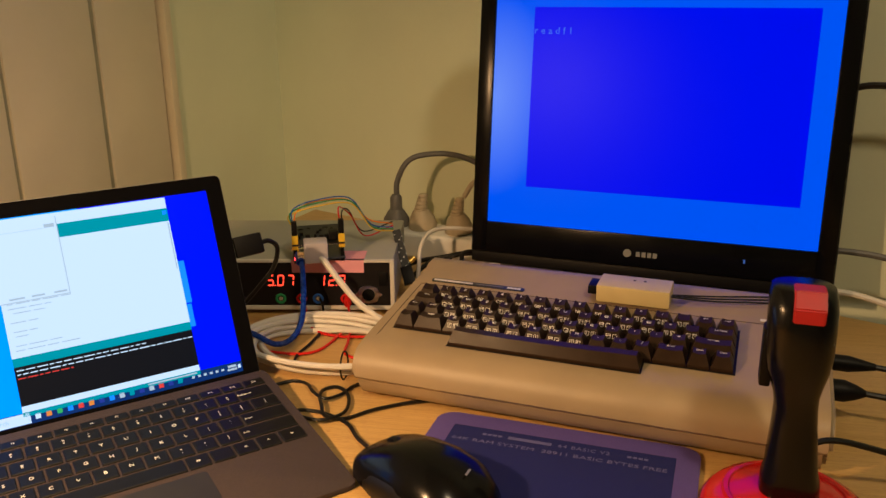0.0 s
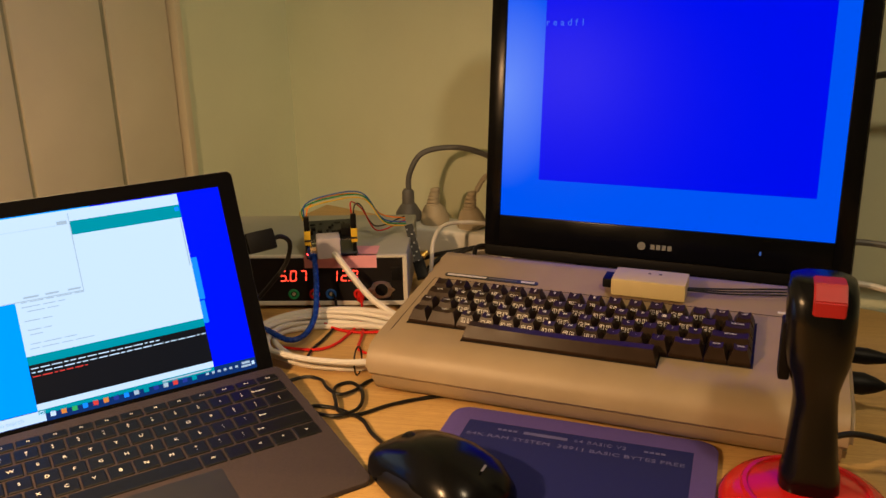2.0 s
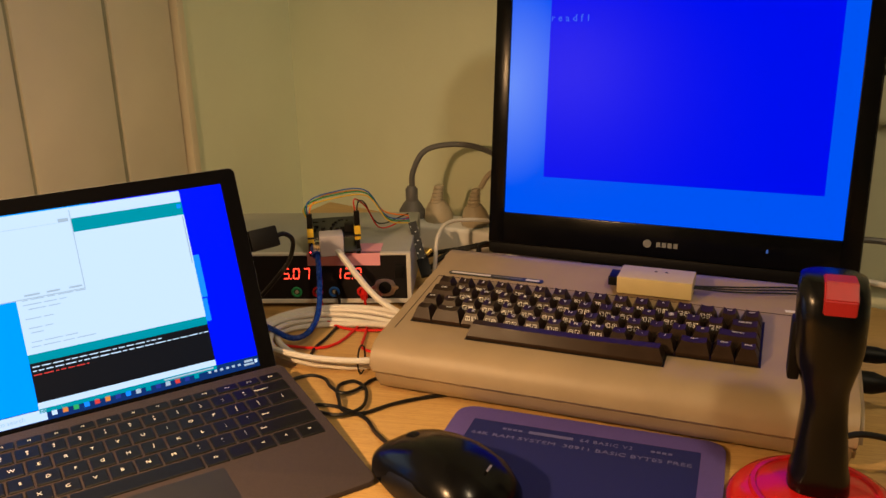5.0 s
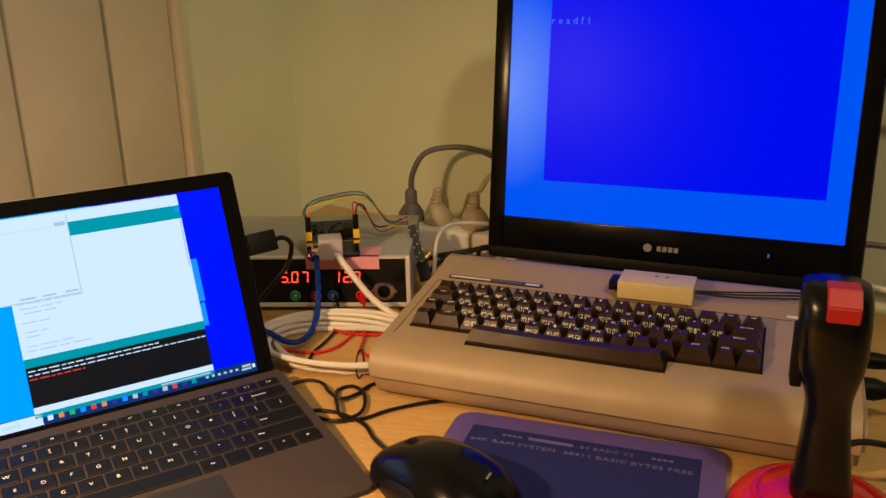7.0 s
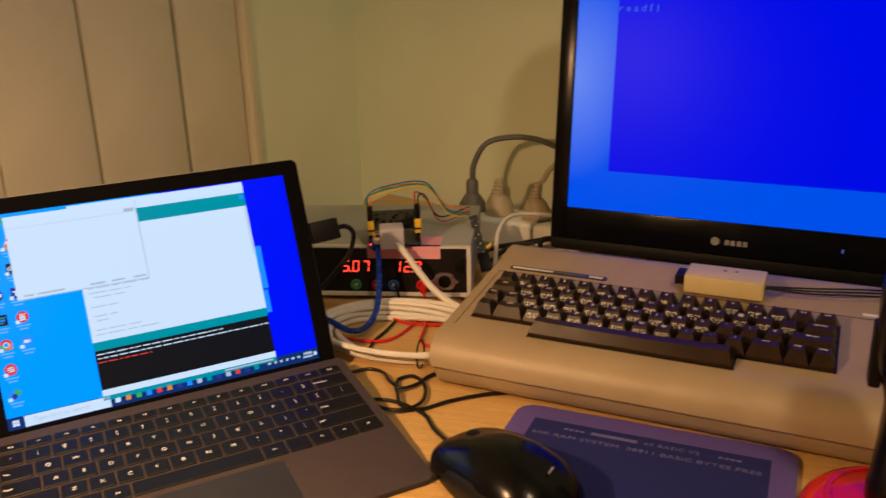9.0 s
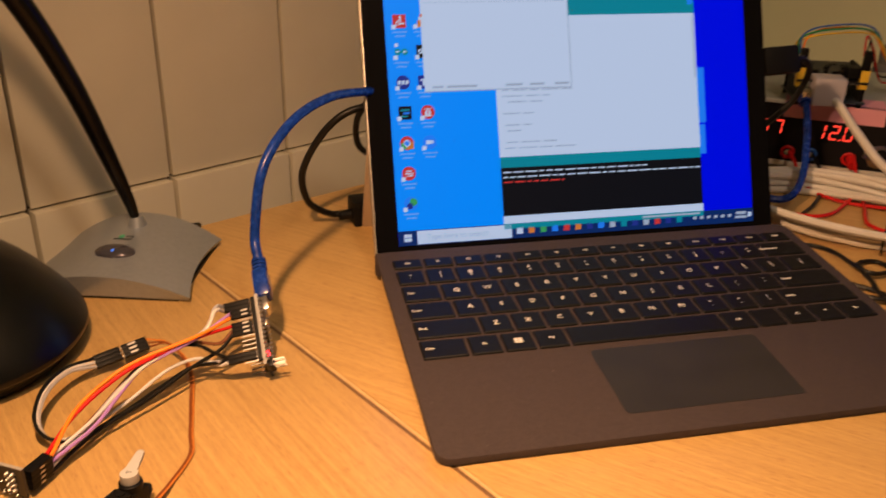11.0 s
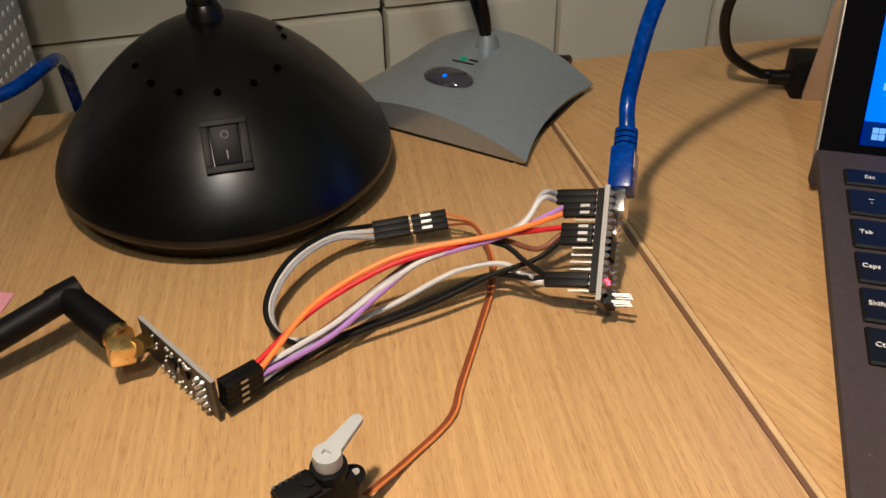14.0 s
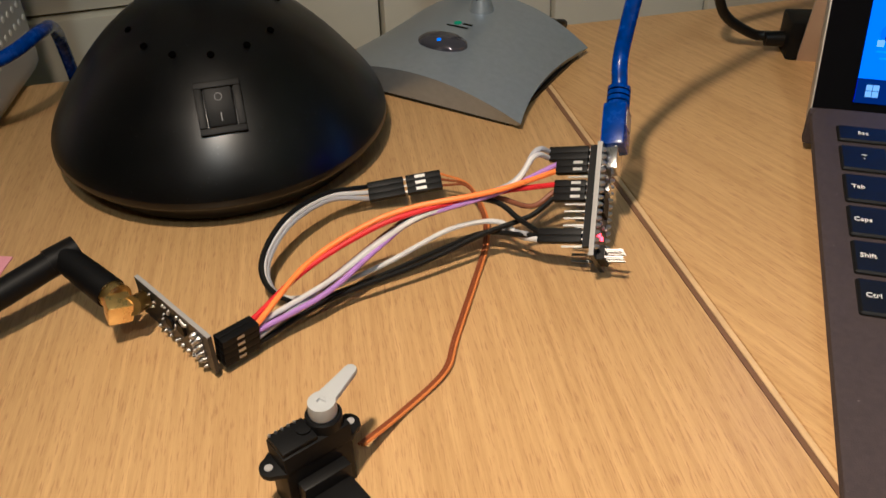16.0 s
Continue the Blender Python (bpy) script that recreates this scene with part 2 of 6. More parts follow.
MON_TEXT = glow("monitor_text_blue", (0.06, 0.22, 0.92), 1.0)

# ---- mesh helpers ----


def mesh_of(name, bm, material, smooth=False, bevel_angle=40):
    me = bpy.data.meshes.new(name)
    if smooth:
        for f in bm.faces:
            f.smooth = True
        for e in bm.edges:
            if len(e.link_faces) == 2 and e.calc_face_angle(0) > radians(bevel_angle):
                e.smooth = False
    bm.to_mesh(me)
    bm.free()
    me.materials.append(material)
    return me


def part(name, bm, material, parent=None, label="", m=None, smooth=True):
    """Links a bmesh (or a ready mesh) as one object under its thing."""
    me = mesh_of(name, bm, material, smooth) if isinstance(bm, bmesh.types.BMesh) else bm
    ob = new(name, me)
    if parent is not None:
        ob.parent = parent
    if m is not None:
        ob.matrix_basis = m
    if label:
        tagged(ob, label)
    return ob


def thing(name, m, label, category, group=""):
    ob = new(name)
    ob.empty_display_size = 0.02
    ob.matrix_basis = m
    return tagged(ob, label, category, group)


def box(x0, x1, y0, y1, z0, z1, bevel=0.0, seg=2, bm=None):
    b = bmesh.new()
    bmesh.ops.create_cube(b, size=1)
    for v in b.verts:
        v.co = Vector((x0 + (v.co.x + 0.5) * (x1 - x0), y0 + (v.co.y + 0.5) * (y1 - y0), z0 + (v.co.z + 0.5) * (z1 - z0)))
    if bevel:
        bmesh.ops.bevel(b, geom=b.edges[:], offset=bevel, segments=seg, affect="EDGES", profile=0.6, clamp_overlap=True)
    return b


def merged(*bms):
    out = bmesh.new()
    for b in bms:
        me = bpy.data.meshes.new("tmp")
        b.to_mesh(me)
        b.free()
        out.from_mesh(me)
        bpy.data.meshes.remove(me)
    return out


def moved(b, m):
    bmesh.ops.transform(b, matrix=m, verts=b.verts)
    return b


def slab(outline, z0, z1, bevel=0.0, seg=2):
    """A plate with the given outline."""
    b = bmesh.new()
    f = b.faces.new([b.verts.new((x, y, z0)) for x, y in outline])
    f.normal_update()
    if f.normal.z > 0:
        f.normal_flip()
    r = bmesh.ops.extrude_face_region(b, geom=[f])
    for v in r["geom"]:
        if isinstance(v, bmesh.types.BMVert):
            v.co.z = z1
    bmesh.ops.recalc_face_normals(b, faces=b.faces)
    if bevel:
        es = [e for e in b.edges if abs(e.verts[0].co.z - e.verts[1].co.z) < 1e-6]
        bmesh.ops.bevel(b, geom=es, offset=bevel, segments=seg, affect="EDGES", profile=0.6, clamp_overlap=True)
    return b


def rounded(x0, x1, y0, y1, r, n=6):
    pts = []
    for cx, cy, a in ((x1 - r, y1 - r, 0), (x0 + r, y1 - r, 90), (x0 + r, y0 + r, 180), (x1 - r, y0 + r, 270)):
        for i in range(n + 1):
            t = radians(a + 90 * i / n)
            pts.append((cx + r * math.cos(t), cy + r * math.sin(t)))
    return pts


def lathe(profile, n=32, squash=None):
    b = bmesh.new()
    rings = []
    for r, z in profile:
        if r < 1e-6:
            rings.append([b.verts.new((0, 0, z))])
        else:
            rings.append([b.verts.new((r * math.cos(2 * math.pi * i / n), r * math.sin(2 * math.pi * i / n), z)) for i in range(n)])
    for a, c in zip(rings, rings[1:]):
        for i in range(n):
            j = (i + 1) % n
            if len(a) == 1 and len(c) == 1:
                continue
            if len(a) == 1:
                b.faces.new((a[0], c[j], c[i]))
            elif len(c) == 1:
                b.faces.new((a[i], a[j], c[0]))
            else:
                b.faces.new((a[i], a[j], c[j], c[i]))
    for ring in (rings[0], rings[-1]):
        if len(ring) > 1:
            b.faces.new(ring)
    bmesh.ops.recalc_face_normals(b, faces=b.faces)
    return b


def smooth_path(points, steps=8):
    p = [Vector(q) for q in points]
    p = [2 * p[0] - p[1]] + p + [2 * p[-1] - p[-2]]
    out = []
    for i in range(1, len(p) - 2):
        a, c, d, e = p[i - 1], p[i], p[i + 1], p[i + 2]
        for k in range(steps):
            t = k / steps
            out.append(0.5 * ((2 * c) + (d - a) * t + (2 * a - 5 * c + 4 * d - e) * t * t + (-a + 3 * c - 3 * d + e) * t ** 3))
    out.append(p[-2])
    return out


def tube(points, radius, sides=8, steps=8, curved=True):
    """A round cable through points; radius may be a list, one for each point."""
    pts = smooth_path(points, steps) if curved else [Vector(q) for q in points]
    n = len(pts)
    rad = radius if isinstance(radius, (list, tuple)) else [radius] * len(points)
    b = bmesh.new()
    rings = []
    up = Vector((0.13, 0.27, 1)).normalized()
    for i, q in enumerate(pts):
        tan = (pts[min(i + 1, n - 1)] - pts[max(i - 1, 0)]).normalized()
        side = tan.cross(up)
        if side.length < 0.05:
            side = tan.cross(Vector((1, 0, 0)))
        side.normalize()
        up = side.cross(tan).normalized()
        s = i / max(1, n - 1) * (len(rad) - 1)
        k = min(int(s), len(rad) - 2) if len(rad) > 1 else 0
        r = rad[k] + (rad[min(k + 1, len(rad) - 1)] - rad[k]) * (s - k)
        rings.append([b.verts.new(q + r * (math.cos(2 * math.pi * j / sides) * side + math.sin(2 * math.pi * j / sides) * up)) for j in range(sides)])
    for a, c in zip(rings, rings[1:]):
        for j in range(sides):
            b.faces.new((a[j], a[(j + 1) % sides], c[(j + 1) % sides], c[j]))
    b.faces.new(rings[0])
    b.faces.new(rings[-1])
    bmesh.ops.recalc_face_normals(b, faces=b.faces)
    return b


TEXTS = {}


def text_mesh(words, size, material, align="CENTER", depth=0.00012, spacing=1.0):
    key = (words, size, material.name, align, spacing)
    if key not in TEXTS:
        cu = bpy.data.curves.new("lettering", "FONT")
        cu.body, cu.size, cu.align_x, cu.align_y = words, size, align, "CENTER"
        cu.extrude, cu.resolution_u, cu.space_character = depth, 2, spacing
        ob = bpy.data.objects.new("lettering", cu)
        scene.collection.objects.link(ob)
        dg = bpy.context.evaluated_depsgraph_get()
        me = bpy.data.meshes.new_from_object(ob.evaluated_get(dg))
        bpy.data.objects.remove(ob)
        bpy.data.curves.remove(cu)
        me.materials.clear()
        me.materials.append(material)
        me.name = "lettering"
        TEXTS[key] = me
    return TEXTS[key]


def quad(x0, x1, y0, y1, z, t=0.00015):
    return box(x0, x1, y0, y1, z - t, z)


def turned(px, py, pz, angle):
    return pose(px, py, pz, 0, 0, angle)

# ---- the room ----
ROOM = pose(0.59, 0.875, 0, 0, 0, 31)  # x along the panelled wall (room at minus), y out through it


def structure(name, bm, material, label, m=None, smooth=False):
    return tagged(part(name, bm, material, None, "", m, smooth), label, "", "", "structure")


structure("floor", box(-3.2, 0.1, -3.4, 0.1, -0.05, 0), CARPET, "dark grey carpeted floor under the desk", ROOM)
structure("ceiling", box(-3.2, 0.1, -3.4, 0.1, 2.4, 2.46), CEIL, "plain white painted ceiling", ROOM)
wall_a = structure("wall_panelled", box(-3.2, 0.1, 0.012, 0.1, 0, 2.4), GROOVE, "wall clad in cream painted vertical boards", ROOM)
structure("wall_green", box(0, 0.1, -3.5, 0.05, 0, 2.4), PLASTER, "pale green plastered wall behind the monitor", ROOM @ pose(0.006, 0, 0, 0, 0, -9))
structure("wall_back", box(-3.2, 0.1, -3.4, -3.3, 0, 2.4), PLASTER, "pale green plastered wall at the far side", ROOM)
structure("wall_side", box(-3.2, -3.1, -3.3, 0.012, 0, 2.4), PLASTER, "pale green plastered wall closing the room", ROOM)
part("plaster_face", box(-0.2435, 0.006, 0.0, 0.012, 0, 2.4), PLASTER, wall_a)
part("corner_trim", box(-0.2560, -0.2435, -0.012, 0.012, 0, 2.4, 0.003), BOARD_TRIM, wall_a)
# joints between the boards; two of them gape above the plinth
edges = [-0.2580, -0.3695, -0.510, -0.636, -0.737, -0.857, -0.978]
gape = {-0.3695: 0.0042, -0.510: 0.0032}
while edges[-1] > -2.2:
    edges.append(edges[-1] - 0.12)
low_mesh = {}
for a, c in zip(edges, edges[1:]):
    w = round(a - c, 4)
    if w not in low_mesh:
        low_mesh[w] = mesh_of("plinth_board", box(0.0014, w - 0.0014, -0.006, 0.012, 0, 0.746, 0.003, 2), PANEL, True)
    part("board", box(gape.get(c, 0.0014), w - gape.get(a, 0.0014), 0, 0.012, 0.748, 2.4, 0.0018, 2), PANEL, wall_a, m=pose(c, 0, 0))
    part("plinth_board", low_mesh[w], PANEL, wall_a, m=pose(c, 0, 0))
# strips set into the gaping joints; their grey-green carries the joints' shade
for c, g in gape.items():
    part("groove_strip", box(c - g + 0.0006, c + g - 0.0006, 0.0035, 0.012, 0.748, 2.4), GROOVE_SHADE, wall_a, "grey-green strip in a wide joint, its shade in the colour", smooth=False)

# ---- desk ----
desk = thing("desk", pose(0.2, -0.2, 0), "beech veneer corner desk with a seam across its top", "desk")
DI = pose(-0.2, 0.2, 0)
SEAM = Vector((0.466, -0.885))
SN = Vector((-0.885, -0.466))
s0, s1 = Vector((-0.145, 0.2966)), Vector((0.337, -0.618))
right_top = [tuple(s0 - 0.0010 * SN), tuple(s1 - 0.0010 * SN), (0.34, -0.62), (1.0, -0.62), (1.0945, -0.452), (0.600, 0.771), (0.52, 0.72), (0.36, 0.565)]
left_top = [tuple(s0 + 0.0034 * SN), (-1.0, -0.158), (-1.0, -0.62), tuple(s1 + 0.0034 * SN)]
part("top_right", slab(right_top, D - 0.025, D, 0.0008), WOOD_R, desk, m=DI)
part("top_left", slab(left_top, D - 0.025, D, 0.0008), WOOD_L, desk, m=DI)
strip = [tuple(s0 + 0.0032 * SN), tuple(s1 + 0.0032 * SN), tuple(s1 + 0.0014 * SN), tuple(s0 + 0.0014 * SN)]
band = [tuple(s0 + 0.0012 * SN), tuple(s1 + 0.0012 * SN), tuple(s1 - 0.0009 * SN), tuple(s0 - 0.0009 * SN)]
part("edge_band", slab(band, D - 0.024, D - 0.0002, 0.0006), LIT_EDGE, desk, "beech edge band along the seam, paler for its lit look", m=DI)
part("edge_strip", slab(strip, D - 0.024, D - 0.0004), EDGE, desk, m=DI)
for x, y in ((-0.9, -0.5), (-0.9, -0.2), (0.3, -0.5), (0.95, -0.5), (0.62, 0.55), (0.0, 0.28)):
    part("leg", box(x - 0.025, x + 0.025, y - 0.025, y + 0.025, 0, D - 0.025, 0.004), BLACK, desk, m=DI)

# ---- ceiling light and desk lamp ----
ceil_lamp = thing("ceiling_light", pose(0.22, -1.08, 2.4), "round white ceiling light over the room", "ceiling light")
part("housing", lathe([(0.0, 0.0), (0.16, 0.0), (0.16, -0.02), (0.15, -0.028), (0.13, -0.02), (0, -0.02)], 40), WHITE_PL, ceil_lamp)

LX, LY = -0.247, 0.157
lampo = thing("desk_lamp", pose(LX, LY, D), "black desk lamp with a domed base, on the desk", "lamp")
SWA = -59  # the side with the switch bulges
SIDE = [(0.0, 0.0), (0.0620, 0.0), (0.0635, 0.002), (0.0645, 0.009), (0.0712, 0.0105), (0.0722, 0.014), (0.0675, 0.022), (0.0580, 0.034), (0.0480, 0.0455), (0.0365, 0.0555), (0.0245, 0.0635), (0.0135, 0.0680), (0.0, 0.0705)]
FRONTP = [(0.0, 0.0), (0.0735, 0.0), (0.0750, 0.002), (0.0762, 0.009), (0.0832, 0.0105), (0.0840, 0.014), (0.0800, 0.022), (0.0710, 0.034), (0.0600, 0.0455), (0.0470, 0.0555), (0.0310, 0.0635), (0.0165, 0.0680), (0.0, 0.0705)]


def dome_r(angle, z):
    k = max(0.0, math.cos(radians(angle - SWA))) ** 1.6
    for (a0, z0), (a1, z1), (c0, _), (c1, _) in zip(SIDE[4:], SIDE[5:], FRONTP[4:], FRONTP[5:]):
        if z0 <= z <= z1:
            t = (z - z0) / (z1 - z0)
            return (a0 + (a1 - a0) * t) * (1 - k) + (c0 + (c1 - c0) * t) * k
    return 0.0


dome = lathe(SIDE, 72)
for v in dome.verts:
    r = math.hypot(v.co.x, v.co.y)
    if r > 1e-6:
        i = min(range(len(SIDE)), key=lambda n: abs(SIDE[n][1] - v.co.z) + abs(SIDE[n][0] - r))
        k = max(0.0, math.cos(math.atan2(v.co.y, v.co.x) - radians(SWA))) ** 1.6
        s = (SIDE[i][0] * (1 - k) + FRONTP[i][0] * k) / r
        v.co.x, v.co.y = v.co.x * s, v.co.y * s
base = part("base", dome, LAMPBLACK, lampo)
bs = base.modifiers.new("round", "SUBSURF")
bs.levels = bs.render_levels = 1
# switch, vent holes and stem of the lamp


def on_dome(angle, z):
    """A place on the dome, with z out of its skin and y up along it."""
    a = radians(angle)
    r = dome_r(angle, z)
    slope = (dome_r(angle, z + 0.003) - dome_r(angle, z - 0.003)) / 0.006
    up = Vector((math.cos(a) * slope, math.sin(a) * slope, 1)).normalized()
    side = Vector((-math.sin(a), math.cos(a), 0))
    out = side.cross(up)
    return Matrix.Translation((r * math.cos(a), r * math.sin(a), z)) @ Matrix((side, up, out)).transposed().to_4x4()


sw = on_dome(SWA, 0.0425)
frame_bm = merged(box(-0.0085, 0.0085, 0.0075, 0.0102, -0.004, 0.0012, 0.0004), box(-0.0085, 0.0085, -0.0102, -0.0075, -0.004, 0.0012, 0.0004),
                  box(-0.0085, -0.0056, -0.0075, 0.0075, -0.004, 0.0012, 0.0004), box(0.0056, 0.0085, -0.0075, 0.0075, -0.004, 0.0012, 0.0004))
swf = part("switch_frame", frame_bm, BLACK, lampo, "black moulded switch frame", sw)
rk = box(-0.0052, 0.0052, -0.0072, 0.0072, -0.004, 0.0016, 0.0008)
rocker = part("rocker", moved(rk, pose(0, 0, 0, 7, 0, 0)), BLACK, swf, "black rocker marked on and off")
ring = tube([(0.0013 * math.cos(2 * math.pi * k / 14), 0.0013 * math.sin(2 * math.pi * k / 14), 0) for k in range(15)], 0.00016, 6, 2)
MARK = mat("grey_moulded_mark", (0.22, 0.22, 0.22), 0.5)
part("off_mark", moved(ring, pose(0, 0.0035, 0.0021, 7, 0, 0)), MARK, swf)
part("on_mark", moved(box(-0.0002, 0.0002, -0.0016, 0.0016, 0, 0.0002), pose(0, -0.0038, 0.0012, 7, 0, 0)), MARK, swf)
for da in (-58, -36, -18, 0, 18, 36, 76, 92):
    part("vent_hole", moved(lathe([(0, 0), (0.0014, 0), (0.0014, 0.0003), (0, 0.0003)], 14), Matrix.Translation((0, 0, 0.0002))), VOID, lampo, m=on_dome(SWA + da, 0.0560 + 0.0045 * (1 - max(0.0, math.cos(radians(da))) ** 1.6)))
STEM = [(0, 0.0, 0.066), (-0.003, 0.001, 0.095), (-0.010, 0.003, 0.15), (-0.014, 0.002, 0.23), (-0.002, -0.02, 0.33), (0.046, -0.116, 0.40), (0.086, -0.200, 0.445), (0.113, -0.251, 0.435)]
part("stem", tube(STEM, 0.0052, 14, 8), LAMPBLACK, lampo)
part("neck_collar", lathe([(0.0, 0.063), (0.0085, 0.066), (0.0072, 0.0725), (0.0056, 0.075), (0, 0.075)], 24), LAMPBLACK, lampo)
shade = lathe([(0.016, 0.045), (0.03, 0.035), (0.052, 0.0), (0.050, 0.0), (0.028, 0.033), (0.014, 0.043)], 36)
part("shade", moved(shade, pose(0.115, -0.257, 0.392)), LAMPBLACK, lampo, "black conical lamp shade")

# ---- desktop microphone ----
MICM = pose(-0.1615, 0.243, D, 0, 0, -15.5)
mic = thing("desk_microphone", MICM, "silver desktop microphone with a curved base and black gooseneck", "microphone")
b = bmesh.new()
NX, NY, W, DP = 24, 18, 0.054, 0.045
grid = []
for j in range(NY + 1):
    row = []
    for i in range(NX + 1):
        u, v = -1 + 2 * i / NX, -1 + 2 * j / NY
        # sides pinched in, top bowed across and rising to the back
        x = W * u * (1 - 0.10 * (1 - v * v)) * (1.02 - 0.06 * v)
        y = DP * v * (1 - 0.015 * (1 - u * u))
        z = 0.0045 + 0.0155 * (1 - u * u) + 0.0035 * (1 - u * u) * v + 0.002 * (1 - v * v)
        row.append(b.verts.new((x, y, z)))
    grid.append(row)
for j in range(NY):
    for i in range(NX):
        b.faces.new((grid[j][i], grid[j][i + 1], grid[j + 1][i + 1], grid[j + 1][i]))
edge = [e for e in b.edges if e.is_boundary]
r = bmesh.ops.extrude_edge_only(b, edges=edge)
low = [v for v in r["geom"] if isinstance(v, bmesh.types.BMVert)]
for v in low:
    v.co.z = 0.0016
    v.co.x *= 0.95
    v.co.y *= 0.94
bmesh.ops.holes_fill(b, edges=[e for e in b.edges if e.is_boundary], sides=0)
bmesh.ops.recalc_face_normals(b, faces=b.faces)
mbase = part("base", b, SILVER, mic, "silver painted bowed base plate")
part("rubber_foot", slab([(v[0] * 0.05, v[1] * 0.0415) for v in ((-1, -1), (1, -1), (0.97, 1), (-0.97, 1))], 0, 0.0018), RUBBER, mic)
btn = lathe([(0.0, 0.0032), (0.006, 0.003), (0.0105, 0.0018), (0.0128, 0.0003), (0.0132, -0.002), (0, -0.002)], 32)
bmesh.ops.scale(btn, vec=(1, 0.62, 1), verts=btn.verts)
part("mute_button", moved(btn, pose(0.001, -0.0155, 0.0208, 5, 0, 0)), mat("smoked_button", (0.10, 0.10, 0.13), 0.15, 0.6), mic, "oval dark translucent button with a blue light")
part("blue_light", moved(lathe([(0, 0.0), (0.0016, 0.0), (0.0012, 0.0005), (0, 0.0007)], 12), pose(0.0015, -0.0190, 0.0230)), glow("blue_indicator", (0.1, 0.3, 1.0), 1.6), mic)
part("green_mark", moved(lathe([(0, 0), (0.0021, 0), (0.0021, 0.0003), (0, 0.0003)], 14), pose(-0.002, 0.0045, 0.0222, 3, 0, 0)), mat("green_print", (0.05, 0.35, 0.2), 0.5), mic)
part("print_bar", moved(box(0, 0.005, -0.0006, 0.0006, 0, 0.0003), pose(0.0012, 0.0045, 0.0223, 3, 0, 0)), BLACK, mic)
part("print_bar", moved(box(-0.006, 0.006, -0.0004, 0.0004, 0, 0.0003), pose(0, 0.0005, 0.0222, 3, 0, 0)), BLACK, mic)
part("socket", lathe([(0.0, 0.0185), (0.0072, 0.0185), (0.0056, 0.024), (0.0042, 0.0275), (0, 0.0275)], 24), SILVER, mic, "silver raised socket", pose(0.001, 0.0235, 0.002))
NECK = [(0.001, 0.0225, 0.026), (-0.001, 0.021, 0.040), (-0.008, 0.014, 0.075), (-0.020, 0.004, 0.125), (-0.036, -0.010, 0.175), (-0.055, -0.028, 0.215), (-0.072, -0.045, 0.24)]
part("gooseneck", tube(NECK, [0.0026, 0.0040, 0.0056, 0.0068, 0.0074, 0.0074, 0.0074], 14, 8), GLOSS, mic, "glossy black curved stem")
part("capsule", lathe([(0, 0), (0.0058, 0.0), (0.0064, 0.004), (0.0064, 0.016), (0.004, 0.02), (0, 0.02)], 20), BLACK, mic, "", look((-0.072, -0.045, 0.24), (-0.055, -0.028, 0.215)))
part("cable", tube([(0.012, 0.032, 0.012), (0.020, 0.040, 0.016), (0.030, 0.050, 0.012), (0.028, 0.066, 0.004), (0.010, 0.075, -0.02), (0.0, 0.08, -0.06)], 0.0022, 8), RUBBER, mic)

# ---- tablet computer ----
TAB = pose(0.0015, 0.1995, D + 0.007, 67.7, 0, 0)
tablet = thing("tablet_computer", TAB, "silver tablet computer propped on its kickstand, screen lit", "tablet computer")
part("body", slab(rounded(0, 0.292, 0, 0.201, 0.006), -0.0085, -0.0004, 0.0016), MAGNES, tablet, "pale silver metal body")
screen = part("screen", slab(rounded(0.0008, 0.2912, 0.0008, 0.2002, 0.0055), -0.0004, 0.0004), BEZEL, tablet, "black glass front with a blue desktop picture")
SX, SY = 0.016, 0.014  # lit picture, 0.260 x 0.173


def lit(name, x0, x1, y0, y1, layer, material, label=""):
    """A coloured area of the picture; x to the right and y down, in parts of 1000 of its width."""
    k = 0.260 / 1000
    return part(name, quad(SX + x0 * k, SX + x1 * k, SY + 0.173 - y1 * k, SY + 0.173 - y0 * k, 0.0006 + 0.0003 * layer), material, screen, label, smooth=False)


def lit_text(words, x, y, size, layer, material, align="LEFT"):
    k = 0.260 / 1000
    return part("screen_text", text_mesh(words, size * k, material, align, 0.00005), material, screen, "", Matrix.Translation((SX + x * k, SY + 0.173 - y * k, 0.0006 + 0.0003 * layer)))


def lit_disc(name, x, y, r, layer, material):
    k = 0.260 / 1000
    return part(name, moved(lathe([(0, -0.00015), (r * k, -0.00015), (r * k, 0), (0, 0)], 20), Matrix.Translation((SX + x * k, SY + 0.173 - y * k, 0.0006 + 0.0003 * layer))), material, screen, smooth=False)


H = 665
lit("desktop", 0, 1000, 0, H, 0, SCR_DEEP, "blue desktop picture")
lit("desktop_glow", 0, 560, 0, H - 38, 1, SCR_BLUE)
lit("logo_pane", 848, 872, 235, 385, 1, SCR_LIGHT)
lit("logo_pane", 848, 868, 390, 470, 1, SCR_LIGHT)
lit("taskbar", 0, 1000, H - 38, H, 2, SCR_BAR, "dark taskbar along the bottom")
lit("search_box", 48, 300, H - 36, H - 2, 3, SCR_WHITE)
lit_text("Type here to search", 72, H - 19, 20, 4, SCR_GREY)
for dx in (14, 24):
    for dy in (0, 10):
        lit("start_mark", dx, dx + 9, H - 29 + dy, H - 20 + dy, 3, SCR_WHITE)
cols = [SCR_WHITE, SCR_ORANGE, SCR_GREEN, SCR_LIGHT, SCR_RED, SCR_ORANGE, SCR_NAVY, SCR_LIGHT, SCR_GREY, SCR_TEAL, SCR_NAVY, SCR_GREY, SCR_RED, SCR_NAVY, SCR_TEAL]
